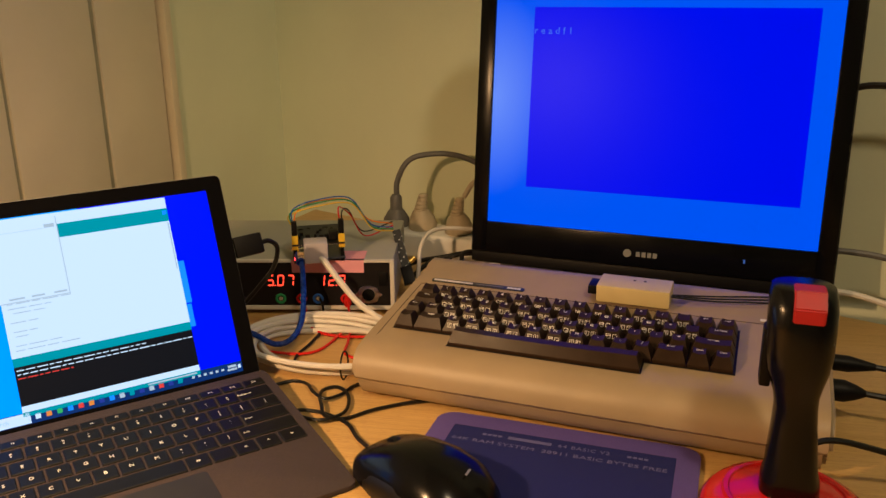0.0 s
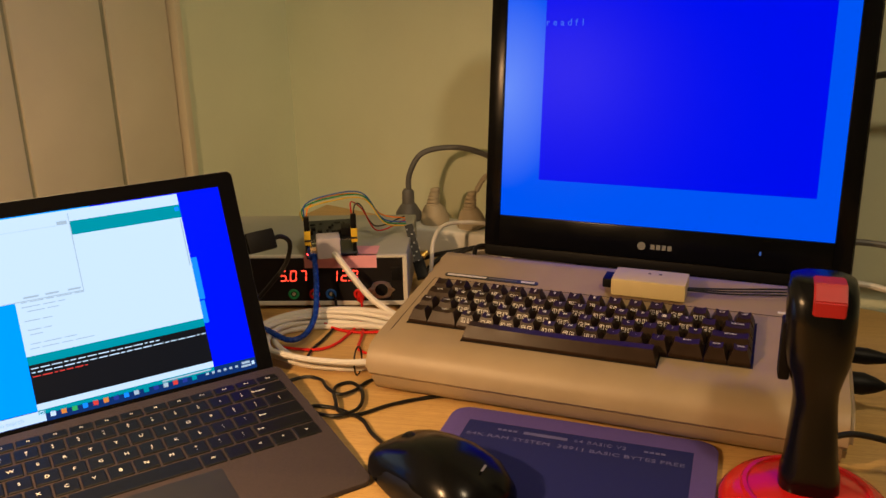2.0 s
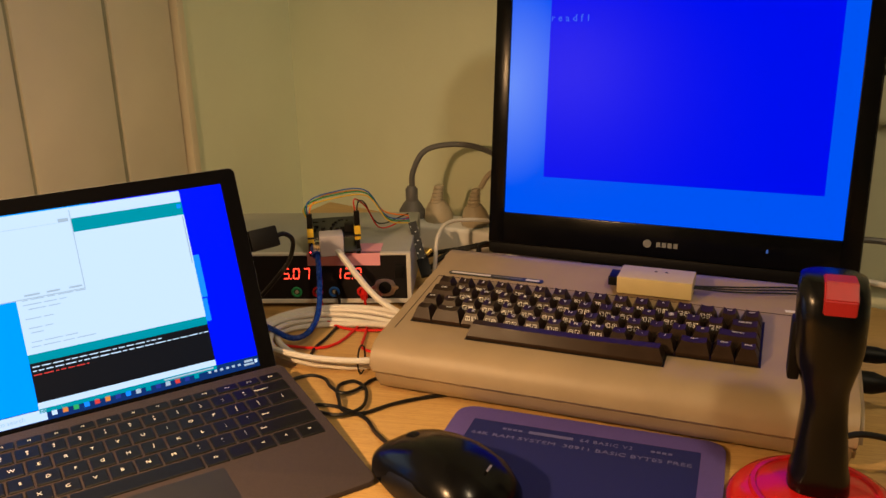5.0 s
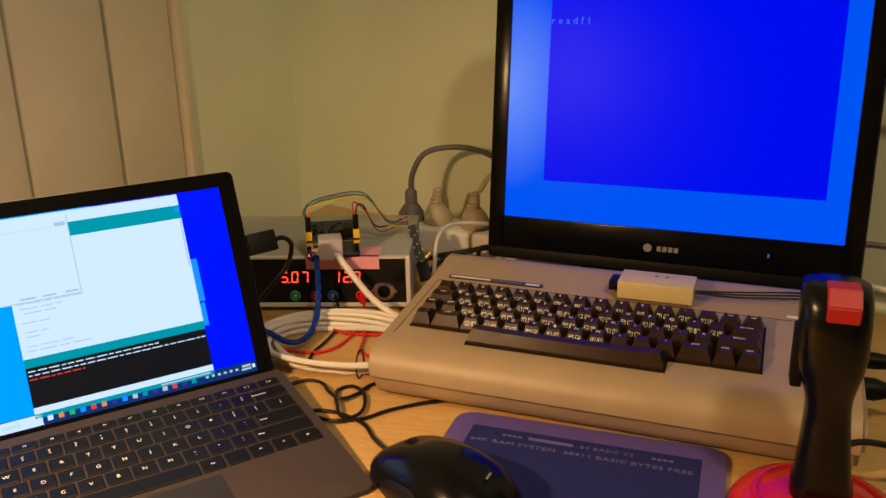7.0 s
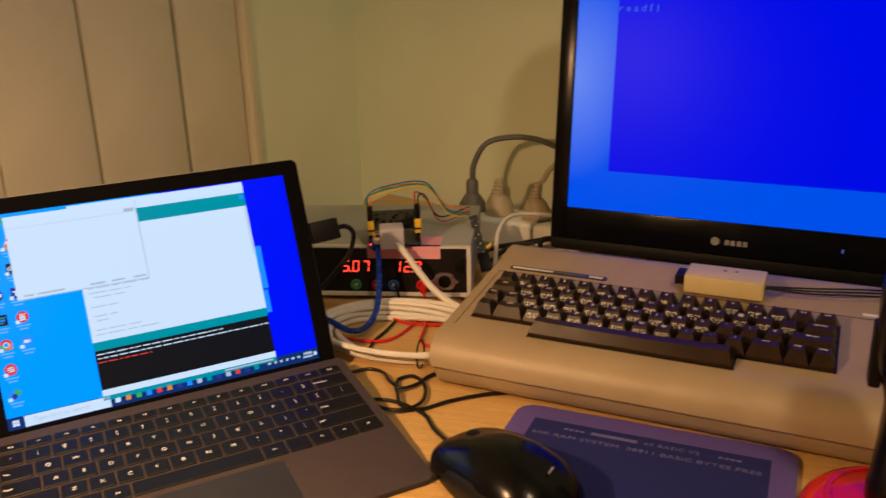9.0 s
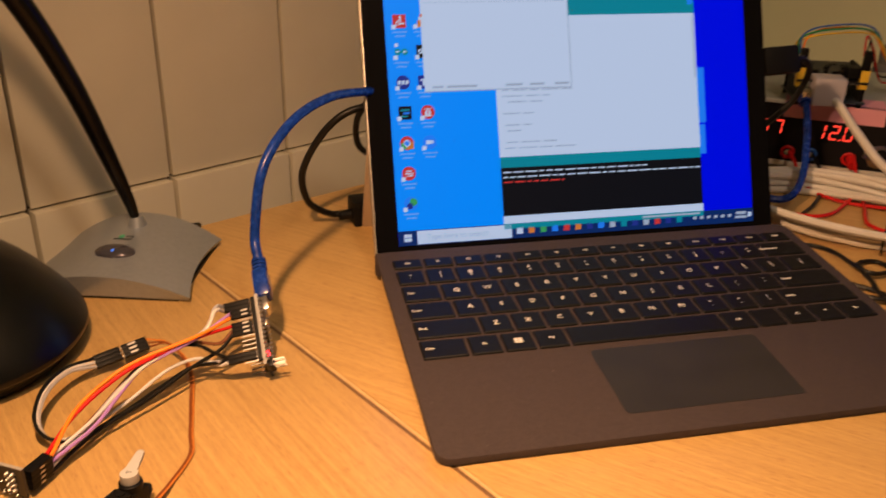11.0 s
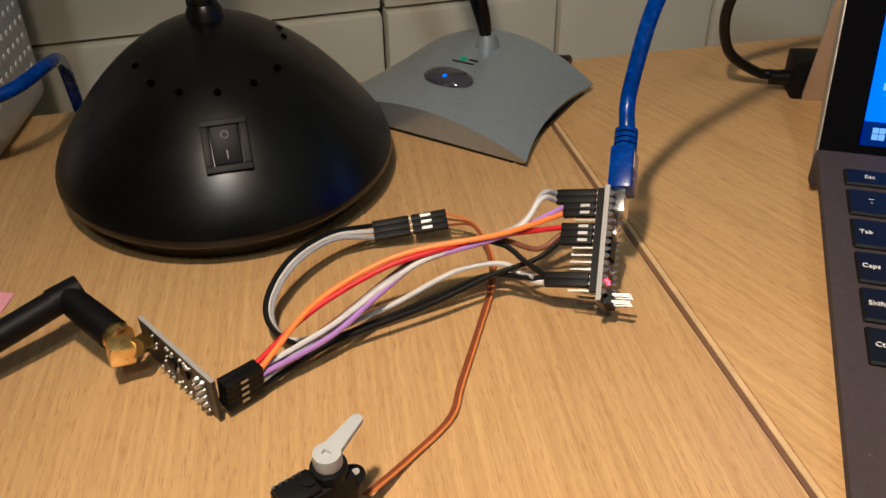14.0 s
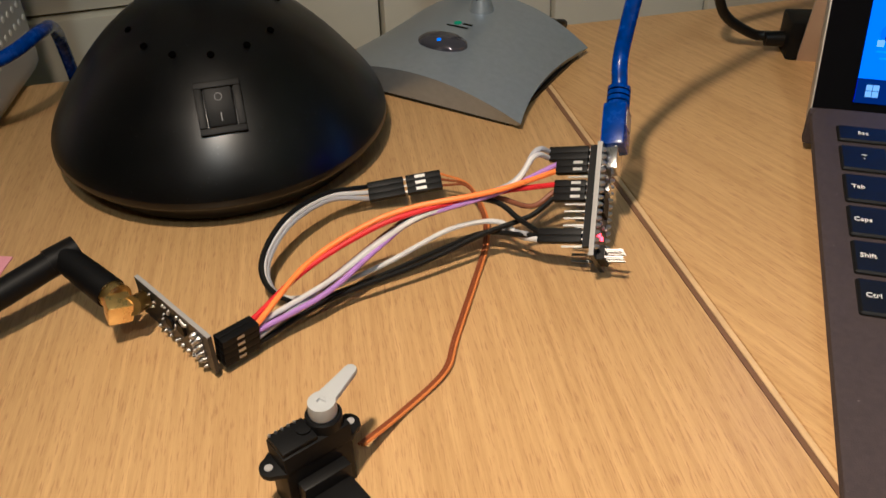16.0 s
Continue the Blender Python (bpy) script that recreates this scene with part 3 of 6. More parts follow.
for i, c in enumerate(cols):
    x = 322 + 32.5 * i
    lit("taskbar_icon", x - 8, x + 8, H - 28, H - 11, 3, c)
for i in range(6):
    lit("tray_icon", 818 + 21 * i, 828 + 21 * i, H - 24, H - 16, 3, SCR_GREY)
lit("clock_bar", 948, 978, H - 30, H - 22, 3, SCR_GREY)
lit("clock_bar", 945, 980, H - 18, H - 11, 3, SCR_GREY)
lit("tray_icon", 984, 994, H - 27, H - 14, 3, SCR_WHITE)
# editor window
lit("editor_title", 280, 850, 4, 42, 3, SCR_WHITE)
lit("editor_toolbar", 280, 850, 42, 88, 3, SCR_TEAL, "teal toolbar")
lit("toolbar_button", 832, 846, 50, 64, 4, SCR_LIGHT)
lit("editor_page", 280, 850, 88, 452, 3, SCR_WHITE, "white editor page")
lit("scroll_bar", 842, 846, 92, 260, 4, SCR_GREY)
lit("editor_status", 280, 850, 452, 480, 3, SCR_TEAL)
lit("console", 280, 850, 480, 606, 3, SCR_BLACK, "black message pane")
lit("console_bar", 280, 850, 606, 626, 3, SCR_WHITE)
lit("editor_foot", 280, 850, 626, 640, 3, SCR_TEAL)
for i, (x0, n) in enumerate(((296, 5), (296, 3), (310, 2), (296, 0), (296, 2), (296, 0), (300, 2), (304, 1), (296, 0), (300, 3), (296, 4))):
    x = x0
    for k in range(n):
        w = 18 + (i * 37 + k * 23) % 40
        lit("code_bar", x, x + w, 278 + i * 15, 281 + i * 15, 4, SCR_GREY)
        x += w + 8
for y, x1, c in ((492, 690, SCR_WHITE), (505, 850, SCR_WHITE), (518, 452, SCR_RED)):
    x, k = 286, 0
    while x < x1 - 4:
        w = min(10 + (k * 29 + y) % 24, x1 - x)
        lit("message_bar", x, x + w, y - 1.7, y + 1.9, 4, c)
        x, k = x + w + 6, k + 1
lit("status_bar", 670, 838, 630, 635, 4, SCR_GREY)
# small window in front
lit("dialog_shadow", 92, 489, 14, 277, 4, SCR_GREY)
lit("dialog", 92, 486, 12, 274, 5, SCR_WHITE, "small white window in front")
lit("dialog_button", 448, 480, 38, 50, 6, SCR_GREY)
lit("dialog_rule", 96, 444, 50, 51, 6, SCR_GREY)
for x0, x1 in ((112, 140), (150, 230), (306, 352), (372, 412), (440, 480)):
    lit("dialog_bar", x0, x1, 262, 268, 6, SCR_GREY)
lit("desktop_icon", 24, 48, 6, 32, 3, SCR_GREY)
lit("desktop_icon", 72, 90, 4, 32, 3, SCR_GREEN)


def desk_icon(x, y, shape, c, marks):
    """A desktop icon centred at x, y, with its marks, shortcut arrow and caption."""
    if shape == "disc":
        lit_disc("desktop_icon", x, y, 18, 3, c)
    elif c is not None:
        lit("desktop_icon", x - 17, x + 17, y - 17, y + 17, 3, c)
    for k, (kind, mx, my, r, h, mc) in enumerate(marks):
        if kind == "o":
            lit_disc("icon_mark", x + mx, y + my, r, 4 + 0.4 * k, mc)
        else:
            lit("icon_mark", x + mx - r, x + mx + r, y + my - h, y + my + h, 4 + 0.4 * k, mc)
    lit("shortcut_arrow", x - 21, x - 10, y + 9, y + 20, 5.6, SCR_WHITE)
    for k, (w, dy) in enumerate(((19, 27), (13, 37))):
        lit("icon_caption", x - w, x + w, y + dy - 2, y + dy + 2, 3, SCR_SOFT)


Y0, DY = 96, 77
desk_icon(37, Y0, "square", SCR_RED, [("o", -3, 4, 6, 0, SCR_WHITE), ("o", -3, 4, 3.5, 0, SCR_RED), ("b", 2, -6, 2, 8, SCR_WHITE), ("b", 6, 6, 7, 2, SCR_WHITE)])
desk_icon(37, Y0 + DY, "square", None, [("o", -9, 0, 9, 0, SCR_TEAL), ("o", 9, 0, 9, 0, SCR_TEAL), ("b", -9, 0, 4, 1.5, SCR_WHITE), ("b", 9, 0, 4, 1.5, SCR_WHITE), ("o", -12, -17, 5, 0, SCR_WHITE)])
desk_icon(37, Y0 + 2 * DY, "disc", SCR_NAVY, [("b", -10, 0, 3.5, 5, SCR_WHITE), ("b", 0, 0, 3.5, 5, SCR_WHITE), ("b", 10, 0, 3.5, 5, SCR_WHITE)])
desk_icon(37, Y0 + 3 * DY, "square", SCR_BLACK, [("b", 0, -7, 11, 2.5, SCR_TEAL), ("b", 3, 1, 8, 2.5, SCR_LIGHT), ("b", -3, 9, 9, 2, SCR_TEAL)])
desk_icon(37, Y0 + 4 * DY, "disc", SCR_RED, [("b", 8, 6, 9, 9, SCR_ORANGE), ("b", -8, 7, 7, 8, SCR_GREEN), ("o", 0, 0, 9, 0, SCR_WHITE), ("o", 0, 0, 6.5, 0, SCR_LIGHT)])
desk_icon(37, Y0 + 5 * DY, "disc", SCR_RED, [("b", 0, -6, 8, 1.6, SCR_WHITE), ("b", 0, 0, 11, 1.6, SCR_WHITE), ("b", 2, 6, 8, 1.6, SCR_WHITE)])
desk_icon(37, Y0 + 6 * DY, "disc", SCR_LIGHT, [("o", 7, -4, 10, 0, SCR_GREEN), ("o", -3, 6, 8, 0, SCR_NAVY)])
desk_icon(93, Y0, "square", None, [("b", 0, 12, 14, 4, SCR_ORANGE), ("b", 0, 3, 9, 5, SCR_ORANGE), ("b", 0, -6, 6, 4, SCR_WHITE), ("b", 0, -13, 3, 4, SCR_ORANGE)])
desk_icon(93, Y0 + DY, "square", SCR_BLACK, [("o", -7, 0, 6, 0, SCR_WHITE), ("o", -7, 0, 3, 0, SCR_BLACK), ("b", 5, 0, 3, 5, SCR_WHITE)])
desk_icon(93, Y0 + 2 * DY, "square", SCR_NAVY, [("b", -3, -5, 8, 2, SCR_WHITE), ("b", -3, 3, 2, 7, SCR_WHITE), ("o", 14, -8, 5, 0, SCR_LIGHT)])
desk_icon(96, Y0 + 3 * DY, "disc", SCR_RED, [("o", 0, 2, 8, 0, SCR_WHITE), ("b", 0, 2, 1.2, 8, SCR_RED), ("b", 0, -8, 10, 1.2, SCR_WHITE), ("b", 0, 10, 10, 1.2, SCR_WHITE)])
desk_icon(96, Y0 + 4 * DY, "disc", SCR_LIGHT, [("b", -2, 0, 7, 5, SCR_WHITE), ("b", 8, 0, 2, 4, SCR_WHITE)])
# kickstand leaning back from the middle of the body
part("kickstand", moved(box(0.002, 0.290, 0, 0.108, -0.0030, -0.0006, 0.001), Matrix.Translation((0, 0.100, -0.0080)) @ pose(0, 0, 0, 180 + 48.6, 0, 0)), KICK, tablet, "metal kickstand plate")

# ---- keyboard cover ----
COV = pose(0, 0, D + 0.0002, 4.8, 0, 0)
cover = thing("keyboard_cover", COV, "dark grey fabric keyboard cover attached to the tablet", "keyboard")
part("deck", slab(rounded(0, 0.295, 0, 0.1955, 0.008), 0.0, 0.0050, 0.0012), FABRIC, cover, "dark grey fabric keyboard deck")
part("hinge", box(0.0, 0.295, 0.1935, 0.1990, -0.0125, 0.0030, 0.002), FABRIC, cover, "folded fabric hinge strip")
part("touchpad", slab(rounded(0.100, 0.200, 0.016, 0.070, 0.003), 0.0046, 0.0052), PADGREY, cover, "smooth dark touchpad")
KU, KX, KT = 0.0192, 0.008, 0.0050
CAPS = {}


def cap(w, d, h, material, top=0.9, name="key"):
    """A low keycap with slightly tapered sides, centred on its foot."""
    key = (round(w, 5), d, h, material.name, top)
    if key not in CAPS:
        b = box(-w / 2, w / 2, -d / 2, d / 2, 0, h)
        for v in b.verts:
            if v.co.z > h / 2:
                v.co.x, v.co.y = v.co.x - math.copysign((1 - top) * d / 2, v.co.x), v.co.y * top
        bmesh.ops.bevel(b, geom=[e for e in b.edges if max(v.co.z for v in e.verts) > h / 2], offset=0.0006, segments=1, affect="EDGES")
        CAPS[key] = mesh_of(name, b, material, False)
    return CAPS[key]


def row_of_keys(y, items, depth):
    x = KX
    for words, units in items:
        w = units * KU
        k = part("key", cap(w - 0.0016, depth, 0.0013, KEYBLACK, 0.96), KEYBLACK, cover, "", Matrix.Translation((x + w / 2, y, KT)))
        if words:
            long_word = len(words) > 1 and "\n" not in words
            size = 0.0030 if long_word else (0.0034 if "\n" in words else 0.0052)
            off = -w / 2 + 0.0055 if long_word and units > 1.2 else 0
            part("legend", text_mesh(words, size, LEGEND), LEGEND, k, "", Matrix.Translation((off, 0, 0.00142)))
        x += w


row_of_keys(0.1765, [("Esc", 1.0379)] + [("F%d" % i, 1.0379) for i in range(1, 13)] + [("Del", 1.0379)], 0.0105)
row_of_keys(0.1600, [("~\n`", 0.95)] + [(c, 1) for c in ("!\n1", "@\n2", "#\n3", "$\n4", "%\n5", "^\n6", "&\n7", "*\n8", "(\n9", ")\n0", "_\n-", "+\n=")] + [("Backspace", 1.58)], 0.0160)
row_of_keys(0.1410, [("Tab", 1.25)] + [(c, 1) for c in "QWERTYUIOP"] + [("{\n[", 1), ("}\n]", 1), ("|\n\\", 1.28)], 0.0166)
row_of_keys(0.1220, [("Caps", 1.45)] + [(c, 1) for c in "ASDFGHJKL"] + [(":\n;", 1), ("\"\n'", 1), ("Enter", 2.08)], 0.0166)
row_of_keys(0.1030, [("Shift", 2.0)] + [(c, 1) for c in "ZXCVBNM"] + [("<\n,", 1), (">\n.", 1), ("?\n/", 1), ("Shift", 2.53)], 0.0166)
row_of_keys(0.0840, [("Ctrl", 1.4), ("Fn", 1), ("", 1), ("Alt", 1), ("", 5.0), ("Alt", 1), ("", 1), ("<", 1), ("^", 1), (">", 1.13)], 0.0166)
for dx in (-0.0012, 0.0012):
    for dy in (-0.0012, 0.0012):
        part("key_mark", quad(KX + 2.9 * KU + dx - 0.001, KX + 2.9 * KU + dx + 0.001, 0.084 + dy - 0.001, 0.084 + dy + 0.001, KT + 0.00155), LEGEND, cover, smooth=False)

# ---- monitor ----
MONM = turned(0.62, 0.297, 0, -53) @ pose(0, 0, D + 0.09, -7, 0, 0)  # origin: lower left corner of the lit picture
monitor = thing("monitor", turned(0.735, 0.15, D, -53), "black flat screen monitor showing a blue text screen", "monitor")
MREL = turned(0.735, 0.15, D, -53).inverted() @ MONM
MW, MH = 0.365, 0.292


def mpart(name, bm, material, parent=monitor, label="", smooth=True):
    return part(name, bm, material, parent, label, MREL if parent is monitor else None, smooth)


UP = pose(0, 0, 0, 90, 0, 0)  # plates are drawn flat and stood up
mpart("casing", moved(slab(rounded(-0.020, MW + 0.020, -0.052, MH + 0.02, 0.006), -0.040, -0.002, 0.003), UP), BLACK, label="matt black casing")
bez = [box(-0.018, 0.0, -0.036, MH + 0.018, -0.004, 0.004, 0.001), box(MW, MW + 0.018, -0.036, MH + 0.018, -0.004, 0.004, 0.001),
       box(0, MW, -0.036, 0, -0.004, 0.004, 0.001), box(0, MW, MH, MH + 0.018, -0.004, 0.004, 0.001)]
mpart("bezel", moved(merged(*bez), UP), GLOSS, label="glossy black bezel")
mpart("lower_bar", moved(box(-0.018, MW + 0.018, -0.050, -0.037, -0.004, 0.002, 0.002), UP), BLACK, label="black speaker bar")
mscreen = mpart("screen", moved(quad(0, MW, 0, MH, 0.0006), UP), MON_BORDER, label="lit screen with a light blue border", smooth=False)
part("text_field", moved(quad(0.045, 0.343, 0.0445, 0.2475, 0.0012), UP), MON_FIELD, mscreen, "deep blue text field", smooth=False)
part("screen_text", text_mesh("readf1", 0.0108, MON_TEXT, "LEFT", 0.00005, 1.62), MON_TEXT, mscreen, "", UP @ Matrix.Translation((0.0455, 0.2215, 0.0014)))
# maker's mark as plain shapes
lg = lathe([(0.0030, 0), (0.0046, 0), (0.0046, 0.0004), (0.0030, 0.0004)], 20)
marks = [moved(lg, Matrix.Translation((0.168, -0.0215, 0.0042)))] + [box(0.178 + 0.0062 * i, 0.1825 + 0.0062 * i, -0.0245, -0.019, 0.004, 0.0046) for i in range(4)]
mpart("maker_mark", moved(merged(*marks), UP), MARK, smooth=False)
mpart("power_light", moved(box(0.2925, 0.2945, -0.020, -0.016, 0.004, 0.0045), UP), glow("blue_power_light", (0.1, 0.2, 0.6), 0.6), smooth=False)
part("stand_foot", moved(slab(rounded(-0.11, 0.11, -0.02, 0.14, 0.05), 0.0, 0.012, 0.003), Matrix()), BLACK, monitor, "black stand foot")
part("stand_neck", box(-0.035, 0.035, 0.035, 0.065, 0.01, 0.2, 0.006), BLACK, monitor)

# ---- home computer ----
C64M = turned(0.353, 0.1315, D, -52.5)
comp = thing("home_computer", C64M, "beige vintage home computer with dark brown keys", "computer")
CW = 0.404
upper = [(0.004, 0.0215), (0.001, 0.0245), (0.0015, 0.034), (0.006, 0.043), (0.0145, 0.0495), (0.026, 0.0525), (0.045, 0.0545), (0.1885, 0.0700), (0.196, 0.0735), (0.207, 0.0735), (0.213, 0.070), (0.216, 0.062), (0.216, 0.0215)]
lower = [(0.016, 0.003), (0.011, 0.006), (0.006, 0.013), (0.0045, 0.0208), (0.2155, 0.0208), (0.2155, 0.006), (0.212, 0.003)]


def extruded(profile, x0, x1, inset=0.0):
    b = bmesh.new()
    f = b.faces.new([b.verts.new((x0, y, z)) for y, z in profile])
    r = bmesh.ops.extrude_face_region(b, geom=[f])
    for v in r["geom"]:
        if isinstance(v, bmesh.types.BMVert):
            v.co.x = x1
    bmesh.ops.recalc_face_normals(b, faces=b.faces)
    ends = [e for e in b.edges if abs(e.verts[0].co.x - e.verts[1].co.x) < 1e-6]
    bmesh.ops.bevel(b, geom=ends, offset=0.0035, segments=3, affect="EDGES", clamp_overlap=True)
    return b


part("upper_case", extruded(upper, 0, CW), BEIGE, comp, "beige textured upper shell")
part("lower_case", extruded(lower, 0.003, CW - 0.003), BEIGE, comp, "beige lower shell")
part("rubber_foot", merged(*[moved(lathe([(0, 0), (0.006, 0), (0.006, 0.004), (0, 0.004)], 12), Matrix.Translation((x, y, 0))) for x in (0.03, CW - 0.03) for y in (0.03, 0.19)]), RUBBER, comp)
TILT = math.degrees(math.atan2(0.0155, 0.1435))
KP = pose(0, 0.045, 0.0546, TILT, 0, 0)  # the sloped top; y up the slope
PITCH = 0.01905
K0X, K0Y = 0.0225, 0.0065  # lower left corner of the shift row


def cpart(name, bm, material, label="", smooth=True):
    return part(name, bm, material, comp, label, KP, smooth)


cpart("key_well", merged(box(K0X - 0.0015, K0X + 16 * PITCH + 0.0015, K0Y - 0.001, K0Y + 4 * PITCH + 0.001, -0.004, 0.0004), box(K0X + 3.1 * PITCH, K0X + 12.2 * PITCH, K0Y - PITCH - 0.001, K0Y, -0.004, 0.0004),
         box(K0X + 16 * PITCH + 0.0275, K0X + 17.5 * PITCH + 0.0295, K0Y - 0.001, K0Y + 4 * PITCH + 0.001, -0.004, 0.0004)), BLACK, "dark recess under the keys", False)
for y0, x0, x1 in ((0.1015, 0.012, CW - 0.012),):
    cpart("case_groove", box(x0, x1, y0, y0 + 0.0006, -0.001, 0.00025), BROWNKEY, smooth=False)
for x0 in (0.012, CW - 0.0126):
    cpart("case_groove", box(x0, x0 + 0.0005, -0.010, 0.1015, -0.001, 0.00025), BROWNKEY, smooth=False)
CK = {}


def tall_cap(units, tilt):
    """A tall sculpted keycap with a dished, narrow top."""
    key = (units, tilt)
    if key not in CK:
        w, d, h = units * PITCH - 0.0010, PITCH - 0.0010, 0.0125
        b = bmesh.new()
        tw, td = w / 2 - 0.0038, d / 2 - 0.0042
        n = 4
        bot = [b.verts.new(p) for p in ((-w / 2, -d / 2, 0), (w / 2, -d / 2, 0), (w / 2, d / 2, 0), (-w / 2, d / 2, 0))]
        lip = [b.verts.new(p) for p in ((-w / 2, -d / 2, 0.0035), (w / 2, -d / 2, 0.0035), (w / 2, d / 2, 0.0035), (-w / 2, d / 2, 0.0035))]
        b.faces.new(bot[::-1])
        for i in range(4):
            b.faces.new((bot[i], bot[(i + 1) % 4], lip[(i + 1) % 4], lip[i]))
        g = [[b.verts.new((-tw + 2 * tw * i / n, -td + 2 * td * j / n + 0.0016, h + tilt * (j / n - 0.5) - 0.0012 * (1 - (2 * i / n - 1) ** 2))) for i in range(n + 1)] for j in range(n + 1)]
        for j in range(n):
            for i in range(n):
                b.faces.new((g[j][i], g[j][i + 1], g[j + 1][i + 1], g[j + 1][i]))
        sides = ([g[0][i] for i in range(n + 1)], [g[j][n] for j in range(n + 1)], [g[n][n - i] for i in range(n + 1)], [g[n - j][0] for j in range(n + 1)])
        for k, s in enumerate(sides):
            b.faces.new([lip[k], lip[(k + 1) % 4]] + s[::-1])
        bmesh.ops.recalc_face_normals(b, faces=b.faces)
        CK[key] = mesh_of("key", b, BROWNKEY, True, 28)
    return CK[key]


FRONT = pose(0, -0.0063, 0.0082, 56, 0, 0) @ Matrix.Scale(1.1, 4)
GR = {}


def graphic(i):
    """Two small square signs on the front of a letter key."""
    i %= 6
    if i not in GR:
        bms = []
        for s, x in enumerate((-0.0026, 0.0026)):
            for x0, x1, y0, y1 in ((-0.0018, 0.0018, 0.0015, 0.0018), (-0.0018, 0.0018, -0.0018, -0.0015), (-0.0018, -0.0015, -0.0015, 0.0015), (0.0015, 0.0018, -0.0015, 0.0015)):
                bms.append(box(x + x0, x + x1, y0, y1, 0, 0.0001))
            k = (i + s * 2) % 4
            bms.append((box(x - 0.0008, x - 0.0004, -0.0012, 0.0012, 0, 0.0001), box(x - 0.0012, x + 0.0012, 0.0003, 0.0007, 0, 0.0001), box(x - 0.0002, x + 0.0002, -0.0012, 0.0012, 0, 0.0001), box(x, x + 0.0010, -0.0010, 0.0, 0, 0.0001))[k])
        GR[i] = mesh_of("key_sign", merged(*bms), LEGEND, False)
    return GR[i]


def c_row(r, x, items, tilt):
    for n, (words, units, front) in enumerate(items):
        w = units * PITCH
        k = part("key", tall_cap(units, tilt), BROWNKEY, comp, "", KP @ Matrix.Translation((x + w / 2, K0Y + (r + 0.5) * PITCH, 0)))
        if words:
            size = 0.0052 if len(words) == 1 else 0.0026
            part("legend", text_mesh(words, size, LEGEND), LEGEND, k, "", Matrix.Translation((0, 0.0020, 0.0126 if len(words) > 1 else 0.0123)))
        if front == "g":
            part("key_sign", graphic(n + r), LEGEND, k, "", FRONT)
        elif front:
            part("legend", text_mesh(front, 0.0036, LEGEND), LEGEND, k, "", FRONT)
        x += w


L = [(c, 1, "g") for c in "QWERTYUIOP"]
c_row(3, K0X, [("", 1, ""), ("1", 1, "BLK"), ("2", 1, "WHT"), ("3", 1, "RED"), ("4", 1, "CYN"), ("5", 1, "PUR"), ("6", 1, "GRN"), ("7", 1, "BLU"), ("8", 1, "YEL"), ("9", 1, "RVS"), ("0", 1, "RVS"), ("+", 1, "g"), ("-", 1, "g"), ("", 1, "g"), ("CLR", 1, ""), ("INST", 1, "")], 0.001)
c_row(2, K0X, [("CTRL", 1.5, "")] + L + [("@", 1, "g"), ("*", 1, "g"), ("", 1, "g"), ("RESTORE", 1.5, "")], 0.0005)
c_row(1, K0X, [("RUN", 1, ""), ("SHIFT", 1, "")] + [(c, 1, "g") for c in "ASDFGHJKL"] + [(":", 1, ""), (";", 1, ""), ("=", 1, ""), ("RETURN", 2, "")], 0.0)
c_row(0, K0X, [("", 1, ""), ("SHIFT", 1.5, "")] + [(c, 1, "g") for c in "ZXCVBNM"] + [(",", 1, ""), (".", 1, ""), ("/", 1, ""), ("SHIFT", 1.5, ""), ("CRSR", 1, ""), ("CRSR", 1, "")], -0.0005)
part("space_bar", tall_cap(9, -0.001), BROWNKEY, comp, "long dark brown space bar", KP @ Matrix.Translation((K0X + 3.15 * PITCH + 4.5 * PITCH, K0Y - 0.5 * PITCH, 0)))
for i in range(4):
    k = part("function_key", tall_cap(1.5, 0.0), BROWNKEY, comp, "", KP @ Matrix.Translation((K0X + 16 * PITCH + 0.0285 + 0.75 * PITCH, K0Y + (i + 0.5) * PITCH, 0)))
badge = part("badge", moved(slab(rounded(0, 0.100, 0, 0.0075, 0.0036), 0, 0.0008), KP @ Matrix.Translation((0.020, 0.1085, 0.0))), BADGE, comp, "dark name badge with a bright rim")
part("badge_bar", moved(box(0.003, 0.045, 0.0022, 0.0052, 0.0008, 0.0011), KP @ Matrix.Translation((0.020, 0.1085, 0))), LEGEND_D, badge, smooth=False)
part("badge_bar", moved(box(0.048, 0.078, 0.0032, 0.0042, 0.0008, 0.0011), KP @ Matrix.Translation((0.020, 0.1085, 0))), MARK, badge, smooth=False)
part("badge_bar", moved(box(0.082, 0.096, 0.0022, 0.0052, 0.0008, 0.0011), KP @ Matrix.Translation((0.020, 0.1085, 0))), LEGEND_D, badge, smooth=False)
part("power_label", moved(box(0, 0.016, 0, 0.004, 0, 0.0005), KP @ Matrix.Translation((0.345, 0.107, 0))), LEGEND_D, comp, smooth=False)

